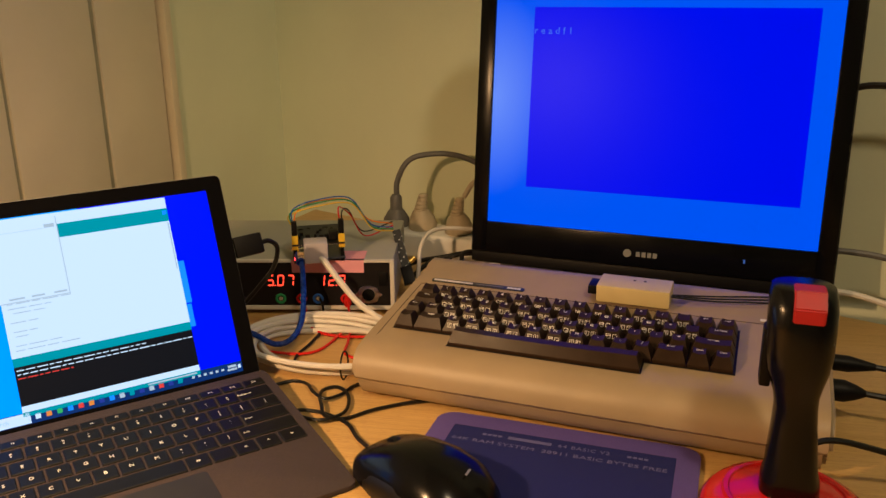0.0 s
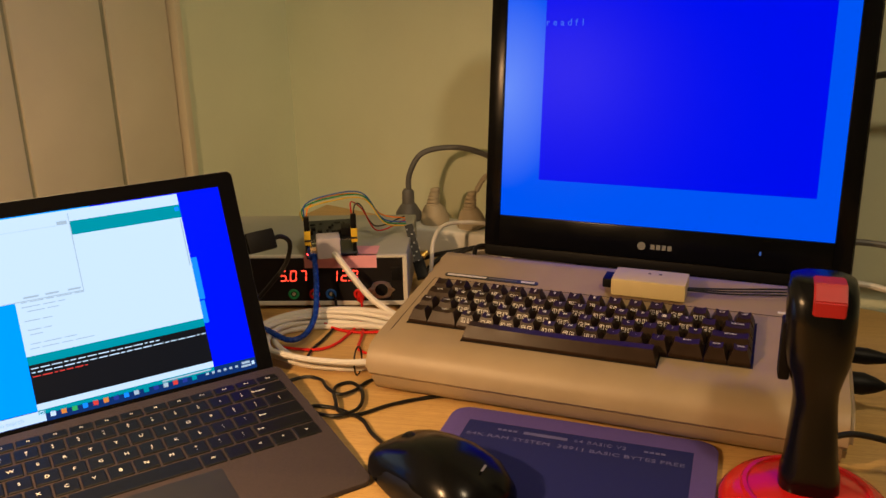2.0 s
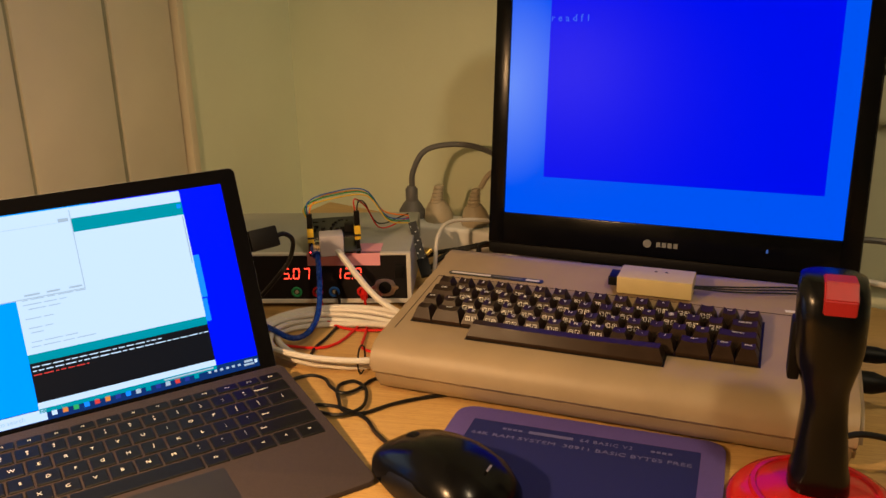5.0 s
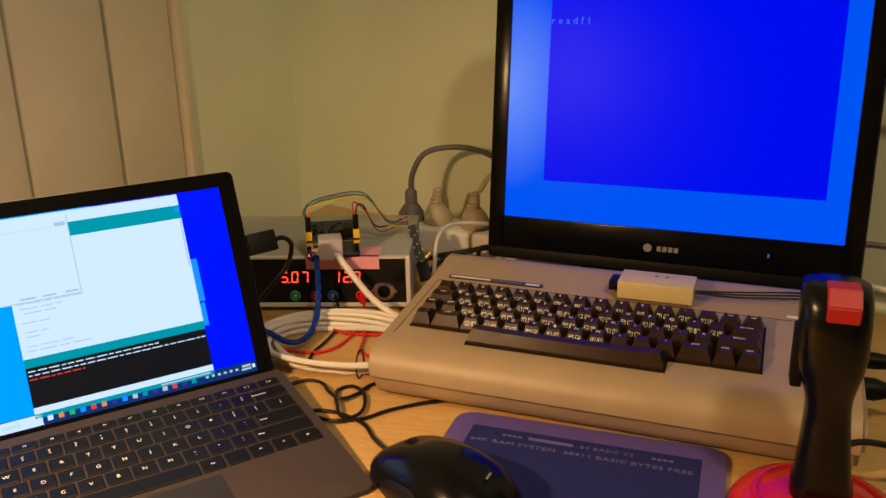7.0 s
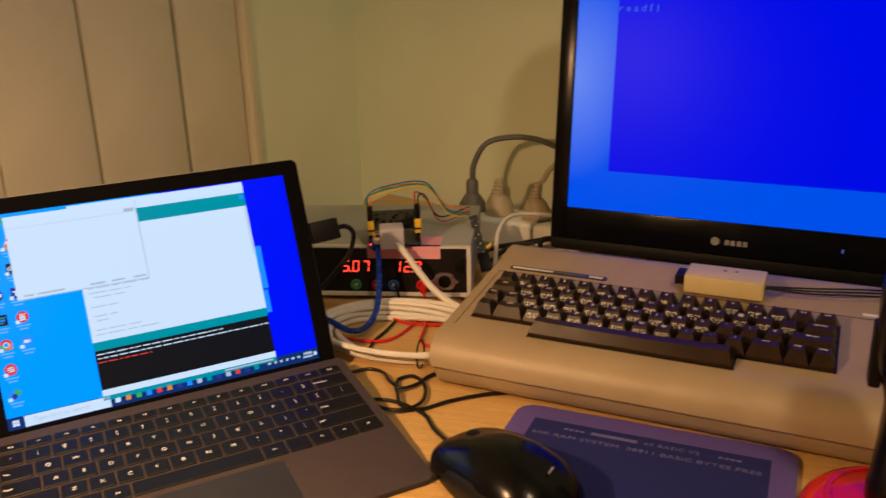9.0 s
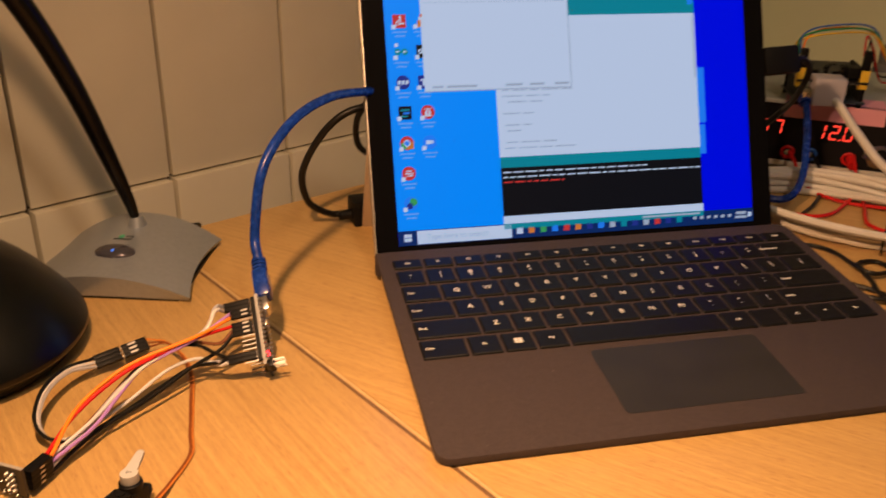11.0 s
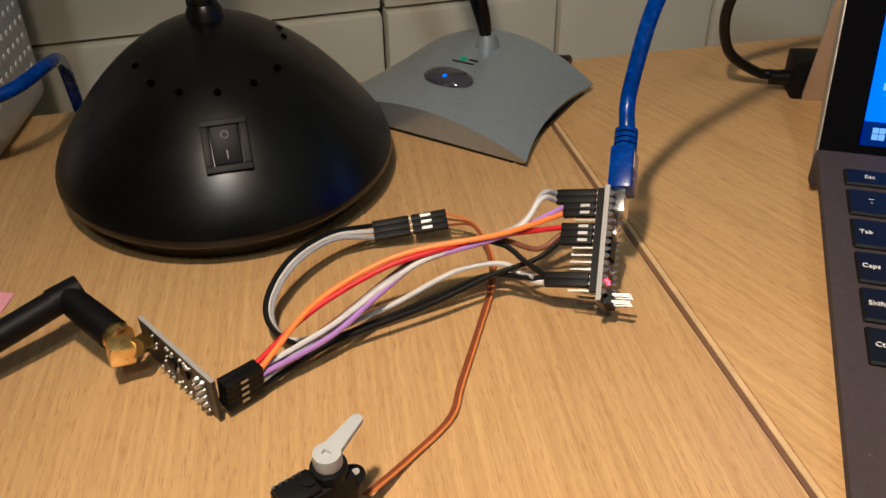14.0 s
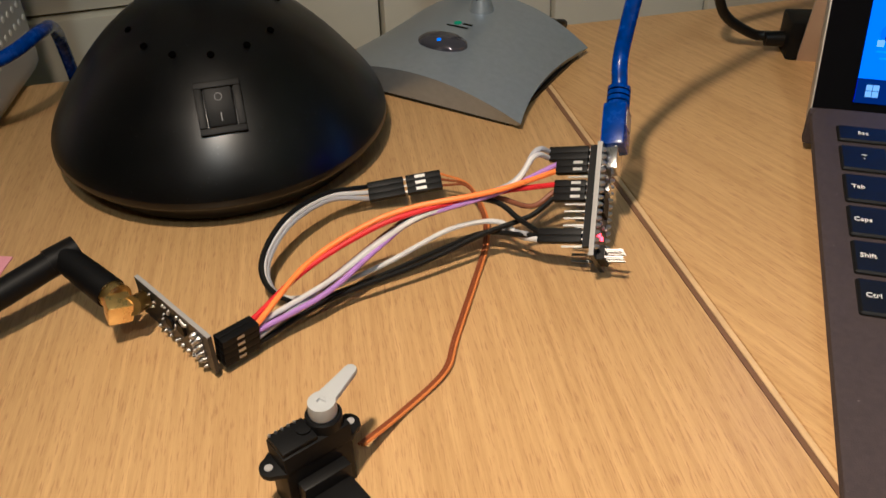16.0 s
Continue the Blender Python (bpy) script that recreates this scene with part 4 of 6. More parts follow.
# ---- small cream adapter box on the computer ----
adapter = thing("adapter_box", turned(0.612, 0.090, D + 0.0695, -52.5), "small cream plastic adapter box lying on the computer", "electronics box")
part("shell", box(0.004, 0.073, -0.036, 0.0, 0.0, 0.0165, 0.0012), BEIGE_L, adapter, "cream plastic shell")
part("plug_end", box(-0.006, 0.004, -0.026, -0.004, 0.003, 0.012, 0.001), BLACK, adapter, "black connector")
for x in (0.037, 0.047):
    part("screw", moved(lathe([(0, 0), (0.0017, 0), (0.0014, 0.0005), (0, 0.0002)], 12), Matrix.Translation((x, -0.012, 0.0163))), BROWNKEY, adapter)
for i in range(3):
    part("wire", tube([(0.073, -0.018 + 0.003 * i, 0.006), (0.11, -0.014 + 0.004 * i, 0.005 + 0.001 * i), (0.15, -0.008 + 0.008 * i, 0.0065), (0.178, 0.004 + 0.008 * i, 0.0045)], 0.0009, 6), WIRE["black"], adapter)

# ---- bench power supply ----
PSU = turned(0.494, 0.290, D, -33.7)  # lower front right corner; x to the left is minus
psu = thing("bench_power_supply", PSU, "grey bench power supply with red digits and a black front", "power supply")
part("case", box(-0.25, -0.007, 0.003, 0.165, 0.006, 0.0655, 0.002), PSU_GREY, psu, "grey painted steel case")
part("front_frame", merged(box(-0.25, -0.245, -0.003, 0.003, 0.006, 0.066, 0.001), box(-0.011, -0.006, -0.003, 0.003, 0.006, 0.066, 0.001), box(-0.245, -0.011, -0.003, 0.003, 0.006, 0.011, 0.001), box(-0.245, -0.011, -0.003, 0.003, 0.063, 0.066, 0.001)), PSU_WHITE, psu, "off-white front frame")
part("front_panel", box(-0.245, -0.011, -0.0015, 0.003, 0.011, 0.063), PSU_FACE, psu, "black front panel", smooth=False)
for x in (-0.23, -0.02):
    for y in (0.02, 0.14):
        part("foot", moved(lathe([(0, 0), (0.008, 0), (0.009, 0.006), (0, 0.006)], 14), Matrix.Translation((x, y, 0))), RUBBER, psu)
SEG = {"0": "abcdef", "1": "bc", "2": "abged", "5": "afgcd", "7": "abc"}
SB = {"a": (-0.003, 0.003, 0.0060, 0.0074), "g": (-0.003, 0.003, -0.0007, 0.0007), "d": (-0.003, 0.003, -0.0074, -0.0060), "f": (-0.0042, -0.0029, 0.0009, 0.0066), "b": (0.0029, 0.0042, 0.0009, 0.0066),
      "e": (-0.0042, -0.0029, -0.0066, -0.0009), "c": (0.0029, 0.0042, -0.0066, -0.0009)}
for x, c, dot in ((-0.1475, "5", 1), (-0.1360, "0", 0), (-0.1245, "7", 0), (-0.0890, "1", 0), (-0.0775, "2", 1), (-0.0660, "0", 0)):
    bars = [box(a0, a1, b0, b1, 0, 0.0004) for a0, a1, b0, b1 in (SB[s] for s in SEG[c])]
    if dot:
        bars.append(box(0.0056, 0.0070, -0.0076, -0.0062, 0, 0.0004))
    b = merged(*bars)
    for v in b.verts:
        v.co.x += v.co.y * 0.10
        v.co.x, v.co.y = v.co.x * 0.88, v.co.y * 0.88
    part("digit", moved(b, pose(x, -0.0017, 0.0415, 90, 0, 0)), RED_SEG, psu, "glowing red digit", smooth=False)
for x, z, m in ((-0.137, 0.0195, WIRE["green"]), (-0.113, 0.0195, WIRE["red"]), (-0.094, 0.0195, WIRE["blue"]), (-0.062, 0.0195, WIRE["red"])):
    part("terminal", moved(tube([(0.0048 * math.cos(2 * math.pi * k / 16), 0.0048 * math.sin(2 * math.pi * k / 16), 0.001) for k in range(17)], 0.0015, 8, 2), pose(x, -0.0015, z, 90, 0, 0)), m, psu, "coloured terminal ring")
    part("terminal_hole", moved(lathe([(0, 0), (0.0022, 0), (0.0022, 0.0012), (0, 0.0012)], 14), pose(x, -0.0015, z, 90, 0, 0)), MAINS_GREY, psu)
part("socket_plate", moved(slab([(0.0155 * math.cos(a) * (1 if abs(math.cos(a)) > 0.4 else 1), (0.0105 if abs(math.cos(a)) < 0.75 else 0.0045) * math.sin(a)) for a in [math.pi * k / 14 for k in range(28)]], 0, 0.0012), pose(-0.036, -0.0016, 0.0245, 90, 0, 0)), CHROME, psu, "steel round socket plate")
part("socket_hole", moved(lathe([(0, 0), (0.0072, 0), (0.0072, 0.0018), (0, 0.0018)], 24), pose(-0.036, -0.0016, 0.0245, 90, 0, 0)), BLACK, psu)
part("rocker_switch", box(-0.024, -0.014, -0.0035, -0.001, 0.036, 0.052, 0.0008), BLACK, psu, "black rocker switch")

# ---- pink paper notes ----
note = thing("paper_note", PSU @ Matrix.Translation((-0.08, 0.02, 0.0656)), "pink paper note hanging over the power supply's edge", "paper note")
part("sheet", merged(box(-0.042, 0.040, -0.0235, 0.012, 0.0, 0.0004), box(-0.042, 0.040, -0.0238, -0.0234, -0.014, 0.0004)), PINK, note, smooth=False)
note2 = thing("paper_note", turned(-0.2775, 0.042, D, 100), "pink paper note lying on the desk", "paper note")
part("sheet", slab([(-0.009, 0.0), (0.009, 0.001), (0.012, 0.075), (-0.062, 0.075)], 0.0002, 0.0006), PINK, note2, smooth=False)

# ---- microcontroller board on the power supply ----
BRD = PSU @ turned(-0.092, 0.006, 0.0662, 12)
brd = thing("controller_board", BRD, "stacked controller board with cables, lying on the power supply", "circuit board")
part("lower_board", box(-0.029, 0.029, -0.02, 0.036, 0.004, 0.0056), PCB_BLUE, brd)
part("upper_board", moved(box(-0.029, 0.029, -0.018, 0.034, 0.0, 0.0016), pose(0, 0, 0.023, 8, 0, 0)), PCB_BLACK, brd)
for x in (-0.026, 0.026):
    for y in (-0.014, 0.03):
        part("standoff", box(x - 0.002, x + 0.002, y - 0.002, y + 0.002, 0, 0.023), BLACK, brd)
part("usb_socket", box(-0.024, -0.012, -0.026, -0.010, 0.0056, 0.0165, 0.0005), CHROME, brd, "steel usb socket")
part("grey_socket", box(-0.0165, 0.0095, -0.0300, -0.006, 0.0030, 0.0265, 0.002), mat("lilac_grey_plastic", (0.42, 0.40, 0.46), 0.45, vary=0.05), brd, "lilac grey connector")
for x in (-0.027, 0.0245):
    part("header_block", box(x, x + 0.0025, -0.014, 0.03, 0.0056, 0.032), BLACK, brd)
for x in (-0.0258, 0.0258):
    part("jumper_housing", box(x - 0.003, x + 0.003, -0.016, -0.010, 0.032, 0.048, 0.0005), BLACK, brd)
    part("tape", box(x - 0.0035, x + 0.0035, -0.0165, -0.0095, 0.016, 0.032, 0.0005), WIRE["yellow"], brd, "yellow tape")
part("relay", box(0.012, 0.022, -0.016, 0.0, 0.0250, 0.034, 0.0006), BLACK, brd)
rng = random.Random(5)
part("chips", merged(*[box(x, x + rng.uniform(0.002, 0.006), y, y + rng.uniform(0.002, 0.005), 0.024, 0.0285) for x, y in [(rng.uniform(-0.022, 0.016), rng.uniform(-0.012, 0.026)) for _ in range(16)]]), BLACK, brd)
part("solder", merged(*[box(x, x + 0.0012, -0.0186, -0.0176, z, z + 0.0012) for x, z in [(-0.022 + 0.0026 * k, 0.0200 + 0.0006 * (k % 2)) for k in range(17)]]), SOLDER, brd, smooth=False)
part("board_led", box(-0.0275, -0.0250, -0.0208, -0.0196, 0.0058, 0.0076), RED_LED, brd, "glowing red light", smooth=False)

ST0, ST1 = Vector((0.5225, 0.322, 0.783)), Vector((0.5285, 0.362, 0.833))
STZ = (ST1 - ST0).normalized()
STX = Vector((0.83, -0.55, 0.0))
STX = (STX - STX.dot(STZ) * STZ).normalized()
stick = thing("radio_module", Matrix.Translation(ST0 - 0.012 * STZ) @ Matrix((STX, STZ.cross(STX), STZ)).transposed().to_4x4(), "thin black radio module leaning on the grey power supply", "circuit board")
part("board", box(-0.005, 0.005, -0.0008, 0.0008, 0.012, 0.070), PCB_BLACK, stick)
part("solder", merged(*[box(-0.0042 + 0.0042 * (k % 3), -0.0028 + 0.0042 * (k % 3), -0.0013, -0.0008, 0.018 + 0.0038 * k, 0.0196 + 0.0038 * k) for k in range(13)]), SOLDER, stick, smooth=False)
part("socket", box(-0.007, 0.007, -0.004, 0.004, 0.0, 0.022, 0.001), BLACK, stick)
part("gold_tip", moved(lathe([(0, 0), (0.003, 0), (0.003, 0.008), (0, 0.008)], 12), pose(0.006, -0.002, 0.026, 0, 60, 0)), GOLD, stick)


def cable(name, label, mats, paths, radius, category="cable", sides=8):
    """One cable, or a bundle of strands, as a thing of its own."""
    o = thing(name, Matrix.Translation(paths[0][0]), label, category)
    inv = Matrix.Translation(Vector(paths[0][0])).inverted()
    for mt, path in zip(mats, paths):
        part("strand" if len(paths) > 1 else "sleeve", moved(tube(path, radius, sides), inv), mt, o)
    return o


LB, RB = (0.394, 0.352, 0.862), (0.442, 0.333, 0.862)
ends = (0.528, 0.366, 0.831)
jw = []
for i, c in enumerate(("yellow", "green", "blue", "red", "orange", "black")):
    j = 0.0022 * (i - 2.5)
    src = LB if i != 3 and i != 5 else RB
    lift = 0.006 + 0.003 * (i % 3)
    if src is LB:
        jw.append([(src[0] + j * 0.4, src[1], src[2] - 0.004), (src[0] + j + 0.004, src[1] + 0.004, src[2] + lift), (src[0] + 0.03, src[1] + 0.008 + j, src[2] + lift + 0.006), (src[0] + 0.075, src[1] + 0.010 + j, src[2] + lift + 0.002), (0.495, 0.362 + j, 0.842 + j), (ends[0], ends[1] + j * 0.3, ends[2] + j)])
    else:
        jw.append([(src[0] + j * 0.4, src[1], src[2] - 0.004), (src[0] + j, src[1] + 0.002, src[2] + 0.014 - j), (src[0] + 0.022, src[1] + 0.015 + j, src[2] - 0.004 + j), (0.485, 0.355 + j, 0.828 + j), (ends[0], ends[1] + j * 0.3, ends[2] + j)])
cable("jumper_wires", "thin coloured jumper wires arching from the controller board", [WIRE[c] for c in ("yellow", "green", "blue", "red", "orange", "black")], jw, 0.0008, "wires", 6)

# ---- cables between tablet, power supply and computer ----
coil = []
for k in range(5):
    pts = []
    for i in range(15):
        a = 2 * math.pi * (i + 0.35 * k) / 14
        e = 1 + 0.05 * math.sin(3 * a + 1.7 * k) + 0.065 * (k - 2)
        u, v = 0.086 * e * math.cos(a), 0.057 * e * math.sin(a)
        pts.append((0.378 + u * 0.67 + v * 0.74, 0.236 - u * 0.74 + v * 0.67, D + 0.0065 + 0.0024 * k + 0.0034 * math.sin(2 * a + 1.3 * k)))
    coil.append(pts)
cable("cable_coil", "coil of thick white cable tied together on the desk", [WHITE_CABLE] * 5, coil, 0.0030, "cable coil")
cable("cable_tie", "thin black tie round the white cable coil", [RUBBER], [[(0.368 + 0.011 * math.cos(a) * 0.7, 0.176 + 0.011 * math.cos(a) * 0.7, D + 0.0135 + 0.014 * math.sin(a)) for a in [2 * math.pi * k / 12 for k in range(13)]]], 0.0009, "cable tie")
cable("signal_cable", "thick white cable plugged into the controller board", [WHITE_CABLE], [[(0.408, 0.3306, 0.8285), (0.413, 0.318, 0.824), (0.422, 0.296, 0.803), (0.432, 0.272, 0.783), (0.448, 0.248, 0.768), (0.47, 0.235, 0.758), (0.50, 0.24, 0.756)]], 0.0036)
cable("plug_boot", "small black boot on the white cable", [RUBBER], [[(0.404, 0.337, 0.829), (0.408, 0.3306, 0.8285), (0.4105, 0.325, 0.827)]], 0.0042, "plug")
cable("usb_cable_short", "translucent blue usb cable from the controller board", [BLUE_CABLE], [[(0.395, 0.340, 0.827), (0.391, 0.324, 0.815), (0.383, 0.305, 0.793), (0.370, 0.284, 0.771), (0.350, 0.266, 0.762), (0.333, 0.268, 0.760), (0.318, 0.286, 0.768), (0.300, 0.315, 0.775)]], 0.0031)
cable("usb_plug", "translucent blue usb plug", [BLUE_CABLE], [[(0.3985, 0.348, 0.8275), (0.395, 0.340, 0.8265), (0.3925, 0.330, 0.820)]], 0.0056, "plug")
cable("power_leads", "red and black leads from the power supply terminals", [WIRE["red"], WIRE["red"], WIRE["black"], WIRE["red"]],
      [[(0.442, 0.322, 0.770), (0.436, 0.306, 0.768), (0.424, 0.282, 0.757), (0.398, 0.262, 0.7525), (0.372, 0.245, 0.7525), (0.350, 0.246, 0.753), (0.325, 0.27, 0.753)],
       [(0.400, 0.350, 0.770), (0.394, 0.330, 0.766), (0.386, 0.30, 0.756), (0.40, 0.27, 0.7525), (0.43, 0.245, 0.7535), (0.455, 0.235, 0.754)],
       [(0.416, 0.338, 0.770), (0.412, 0.322, 0.765), (0.400, 0.295, 0.754), (0.372, 0.266, 0.7525), (0.352, 0.25, 0.7525), (0.34, 0.235, 0.7525)],
       [(0.45, 0.30, 0.755), (0.425, 0.275, 0.754), (0.405, 0.245, 0.753), (0.39, 0.22, 0.753), (0.40, 0.2, 0.753), (0.43, 0.2, 0.753)]], 0.0015, "wires")
cable("tape_terminal", "bright red banana plug at the terminal", [WIRE["red"]], [[(0.446, 0.328, 0.771), (0.441, 0.318, 0.769), (0.4375, 0.311, 0.767)]], 0.0042, "plug")
cable("black_lead", "black lead lying beside the keyboard cover", [RUBBER], [[(0.304, 0.195, 0.7525), (0.322, 0.193, 0.7525), (0.330, 0.178, 0.753), (0.326, 0.155, 0.756), (0.330, 0.138, 0.7555), (0.348, 0.142, 0.753), (0.368, 0.152, 0.7525), (0.40, 0.150, 0.7525)]], 0.0016)
cable("charging_lead", "black charging plug and lead at the tablet's edge", [RUBBER], [[(0.318, 0.253, 0.875), (0.331, 0.257, 0.875), (0.341, 0.262, 0.864), (0.337, 0.268, 0.842), (0.322, 0.274, 0.822), (0.305, 0.285, 0.80)]], 0.0024)
chp = thing("charging_plug", TAB @ pose(0.2925, 0.129, -0.004, 0, 0, 3), "black charging plug in the tablet's side", "plug")
part("body", box(0, 0.028, -0.0100, 0.0100, -0.005, 0.005, 0.002), BLACK, chp)

# ---- power strip with plugs behind the monitor ----
STRIP = turned(0.632, 0.470, D, -57)
strip_o = thing("power_strip", STRIP, "white power strip lying behind the monitor", "power strip")
part("housing", box(-0.07, 0.2, -0.03, 0.03, 0.0, 0.036, 0.006, 3), WHITE_PL, strip_o)
for x in (0.0, 0.055):
    pl = thing("mains_plug", STRIP @ pose(x, 0, 0.036, 0, -8, 20), "beige mains plug with a ribbed neck in the power strip", "plug", "plugs in the strip")
    part("body", lathe([(0, 0), (0.019, 0), (0.020, 0.006), (0.016, 0.018), (0.011, 0.026), (0.0, 0.027)], 20), MAINS_GREY, pl)
    for k in range(5):
        part("rib", moved(lathe([(0, 0), (0.0090 - 0.0007 * k, 0), (0.0095 - 0.0007 * k, 0.002), (0.0085 - 0.0007 * k, 0.0042), (0, 0.0042)], 16), Matrix.Translation((0.0016 * k, 0, 0.025 + 0.0048 * k))), MAINS_GREY, pl)
iec = thing("mains_plug", STRIP @ pose(-0.042, 0, 0.036, 0, 0, 0), "dark grey mains plug in the power strip", "plug", "plugs in the strip")
part("body", lathe([(0, 0), (0.018, 0), (0.018, 0.010), (0.012, 0.020), (0.0085, 0.024), (0.0085, 0.040), (0.0055, 0.044), (0, 0.044)], 20), GREY_CABLE, iec)
cable("mains_lead", "thick grey mains lead arching behind the monitor", [GREY_CABLE], [[(0.610, 0.505, 0.826), (0.611, 0.503, 0.850), (0.624, 0.494, 0.878), (0.650, 0.478, 0.887), (0.682, 0.458, 0.884), (0.715, 0.440, 0.866), (0.735, 0.425, 0.84), (0.745, 0.41, 0.79)]], 0.0040)
cable("mains_lead_light", "beige mains lead running from the ribbed plug", [MAINS_GREY], [[(0.669, 0.424, 0.835), (0.680, 0.416, 0.855), (0.70, 0.40, 0.865), (0.73, 0.38, 0.86), (0.76, 0.36, 0.83)]], 0.0038)
cable("thin_white_cable", "thin white cable arching behind the computer", [WHITE_CABLE], [[(0.543, 0.335, 0.756), (0.547, 0.338, 0.785), (0.558, 0.350, 0.806), (0.580, 0.362, 0.817), (0.61, 0.362, 0.816), (0.65, 0.35, 0.81)]], 0.0026)
for k in range(4):
    cable("black_lead", "black lead in the tangle behind the computer", [RUBBER], [[(0.53 + 0.02 * k, 0.40 - 0.03 * k, 0.756), (0.57 + 0.01 * k, 0.385 - 0.02 * k, 0.772 + 0.004 * k), (0.61, 0.36 - 0.012 * k, 0.780 + 0.005 * k), (0.66, 0.34 - 0.01 * k, 0.785), (0.70, 0.32, 0.79)]], 0.003)

# ---- mouse mat and mouse ----
MAT = turned(0.411, 0.0655, D, -50.5)
mmat = thing("mouse_mat", MAT, "mauve mouse mat printed with a dark blue text screen", "mouse mat")
part("cloth", slab(rounded(0, 0.222, -0.19, 0, 0.016), 0.0003, 0.0035, 0.0006), PAD_BLUE, mmat, "mauve cloth with rounded corners")
part("printed_field", slab([(0.0185, -0.171), (0.2035, -0.171), (0.2035, -0.021), (0.0185, -0.021)], 0.0034, 0.0037), PAD_DARK, mmat, "dark blue printed field", smooth=False)


def fit_x(me, width):
    """The stretch that makes lettering as wide as it is printed."""
    return width / max(v.co.x for v in me.vertices)


stars = merged(*[box(0.046 + 0.0044 * k, 0.0492 + 0.0044 * k, -0.0318, -0.0292, 0.0036, 0.0039) for k in range(4)], *[box(0.166 + 0.0044 * k, 0.1692 + 0.0044 * k, -0.0318, -0.0292, 0.0036, 0.0039) for k in range(4)])
part("printed_stars", stars, PAD_TEXT, mmat, smooth=False)
part("printed_bar", box(0.068, 0.1045, -0.0325, -0.0285, 0.0036, 0.0039), PAD_TEXT, mmat, smooth=False)
part("printed_text", text_mesh("64 BASIC V2", 0.0068, PAD_TEXT, "LEFT", 0.0001, 1.18), PAD_TEXT, mmat, "", Matrix.Translation((0.110, -0.0305, 0.0038)))
part("printed_text", text_mesh("64K RAM SYSTEM  38911 BASIC BYTES FREE", 0.0068, PAD_TEXT, "LEFT", 0.0001, 1.02), PAD_TEXT, mmat, "", Matrix.Translation((0.022, -0.0425, 0.0038)) @ Matrix.Diagonal((fit_x(text_mesh("64K RAM SYSTEM  38911 BASIC BYTES FREE", 0.0068, PAD_TEXT, "LEFT", 0.0001, 1.02), 0.176), 1, 1, 1)))


def blob(stations, n=28, flat=0.0):
    """A closed skin through oval sections: (along, half width, height, sideways, sharpness)."""
    b = bmesh.new()
    rings = []
    for y, hw, h, sx, pw in stations:
        ring = []
        for i in range(n):
            a = 2 * math.pi * i / n
            c, s = math.cos(a), math.sin(a)
            x = math.copysign(abs(c) ** pw, c) * hw + sx
            z = math.copysign(abs(s) ** pw, s) * (h if s > 0 else min(h, 0.006) * 0.8)
            ring.append(b.verts.new((x, y, z)))
        rings.append(ring)
    for a, c in zip(rings, rings[1:]):
        for i in range(n):
            b.faces.new((a[i], a[(i + 1) % n], c[(i + 1) % n], c[i]))
    b.faces.new(rings[0])
    b.faces.new(rings[-1])
    bmesh.ops.recalc_face_normals(b, faces=b.faces)
    return b


MOU = turned(0.3300, -0.0390, D + 0.0086, 8)
mouse = thing("computer_mouse", MOU, "glossy black computer mouse on the mat", "mouse")
st = [(-0.0600, 0.010, 0.008, 0, 1), (-0.0575, 0.022, 0.017, 0, 0.9), (-0.050, 0.031, 0.0265, 0, 0.85), (-0.034, 0.0365, 0.0345, 0, 0.8), (-0.012, 0.0365, 0.0375, 0, 0.8), (0.012, 0.0345, 0.0345, 0, 0.8), (0.034, 0.033, 0.027, 0, 0.75), (0.050, 0.030, 0.0195, 0, 0.7), (0.0575, 0.025, 0.0145, 0, 0.7), (0.0600, 0.018, 0.010, 0, 0.8)]
part("shell", blob(st), GLOSS, mouse, "glossy black rounded shell")
grip = [(-0.046, 0.0105, 0.016, -0.0245, 0.9), (-0.03, 0.0115, 0.0215, -0.0262, 0.9), (-0.005, 0.0115, 0.0225, -0.0262, 0.9), (0.022, 0.011, 0.019, -0.0242, 0.9), (0.042, 0.009, 0.012, -0.0225, 0.9)]
part("side_grip", blob(grip, 18), RUBBER, mouse, "matt rubber side grip")
part("wheel", moved(lathe([(0, -0.003), (0.009, -0.003), (0.0098, -0.0015), (0.0098, 0.0015), (0.009, 0.003), (0, 0.003)], 24), pose(0, 0.034, 0.0190, 0, 90, 0)), RUBBER, mouse)
part("maker_mark", moved(box(-0.0048, 0.0048, -0.0008, 0.0008, 0, 0.0004), pose(0.006, -0.042, 0.0318, 24, 6, 30)), MARK, mouse, smooth=False)

part("cord", moved(tube([(0.321, 0.008, 0.768), (0.3215, 0.03, 0.760), (0.326, 0.065, 0.7525), (0.329, 0.092, 0.7525), (0.318, 0.122, 0.7525), (0.303, 0.136, 0.7525), (0.300, 0.122, 0.7535), (0.312, 0.104, 0.755), (0.335, 0.108, 0.754), (0.352, 0.135, 0.753), (0.352, 0.158, 0.7525), (0.338, 0.160, 0.7525), (0.328, 0.145, 0.7545), (0.322, 0.128, 0.756), (0.318, 0.112, 0.754), (0.33, 0.10, 0.7525), (0.36, 0.100, 0.7525), (0.39, 0.095, 0.7525), (0.418, 0.085, 0.7525), (0.45, 0.07, 0.7525)], 0.0017, 8), MOU.inverted()), RUBBER, mouse, "thin black cord curling over the desk")

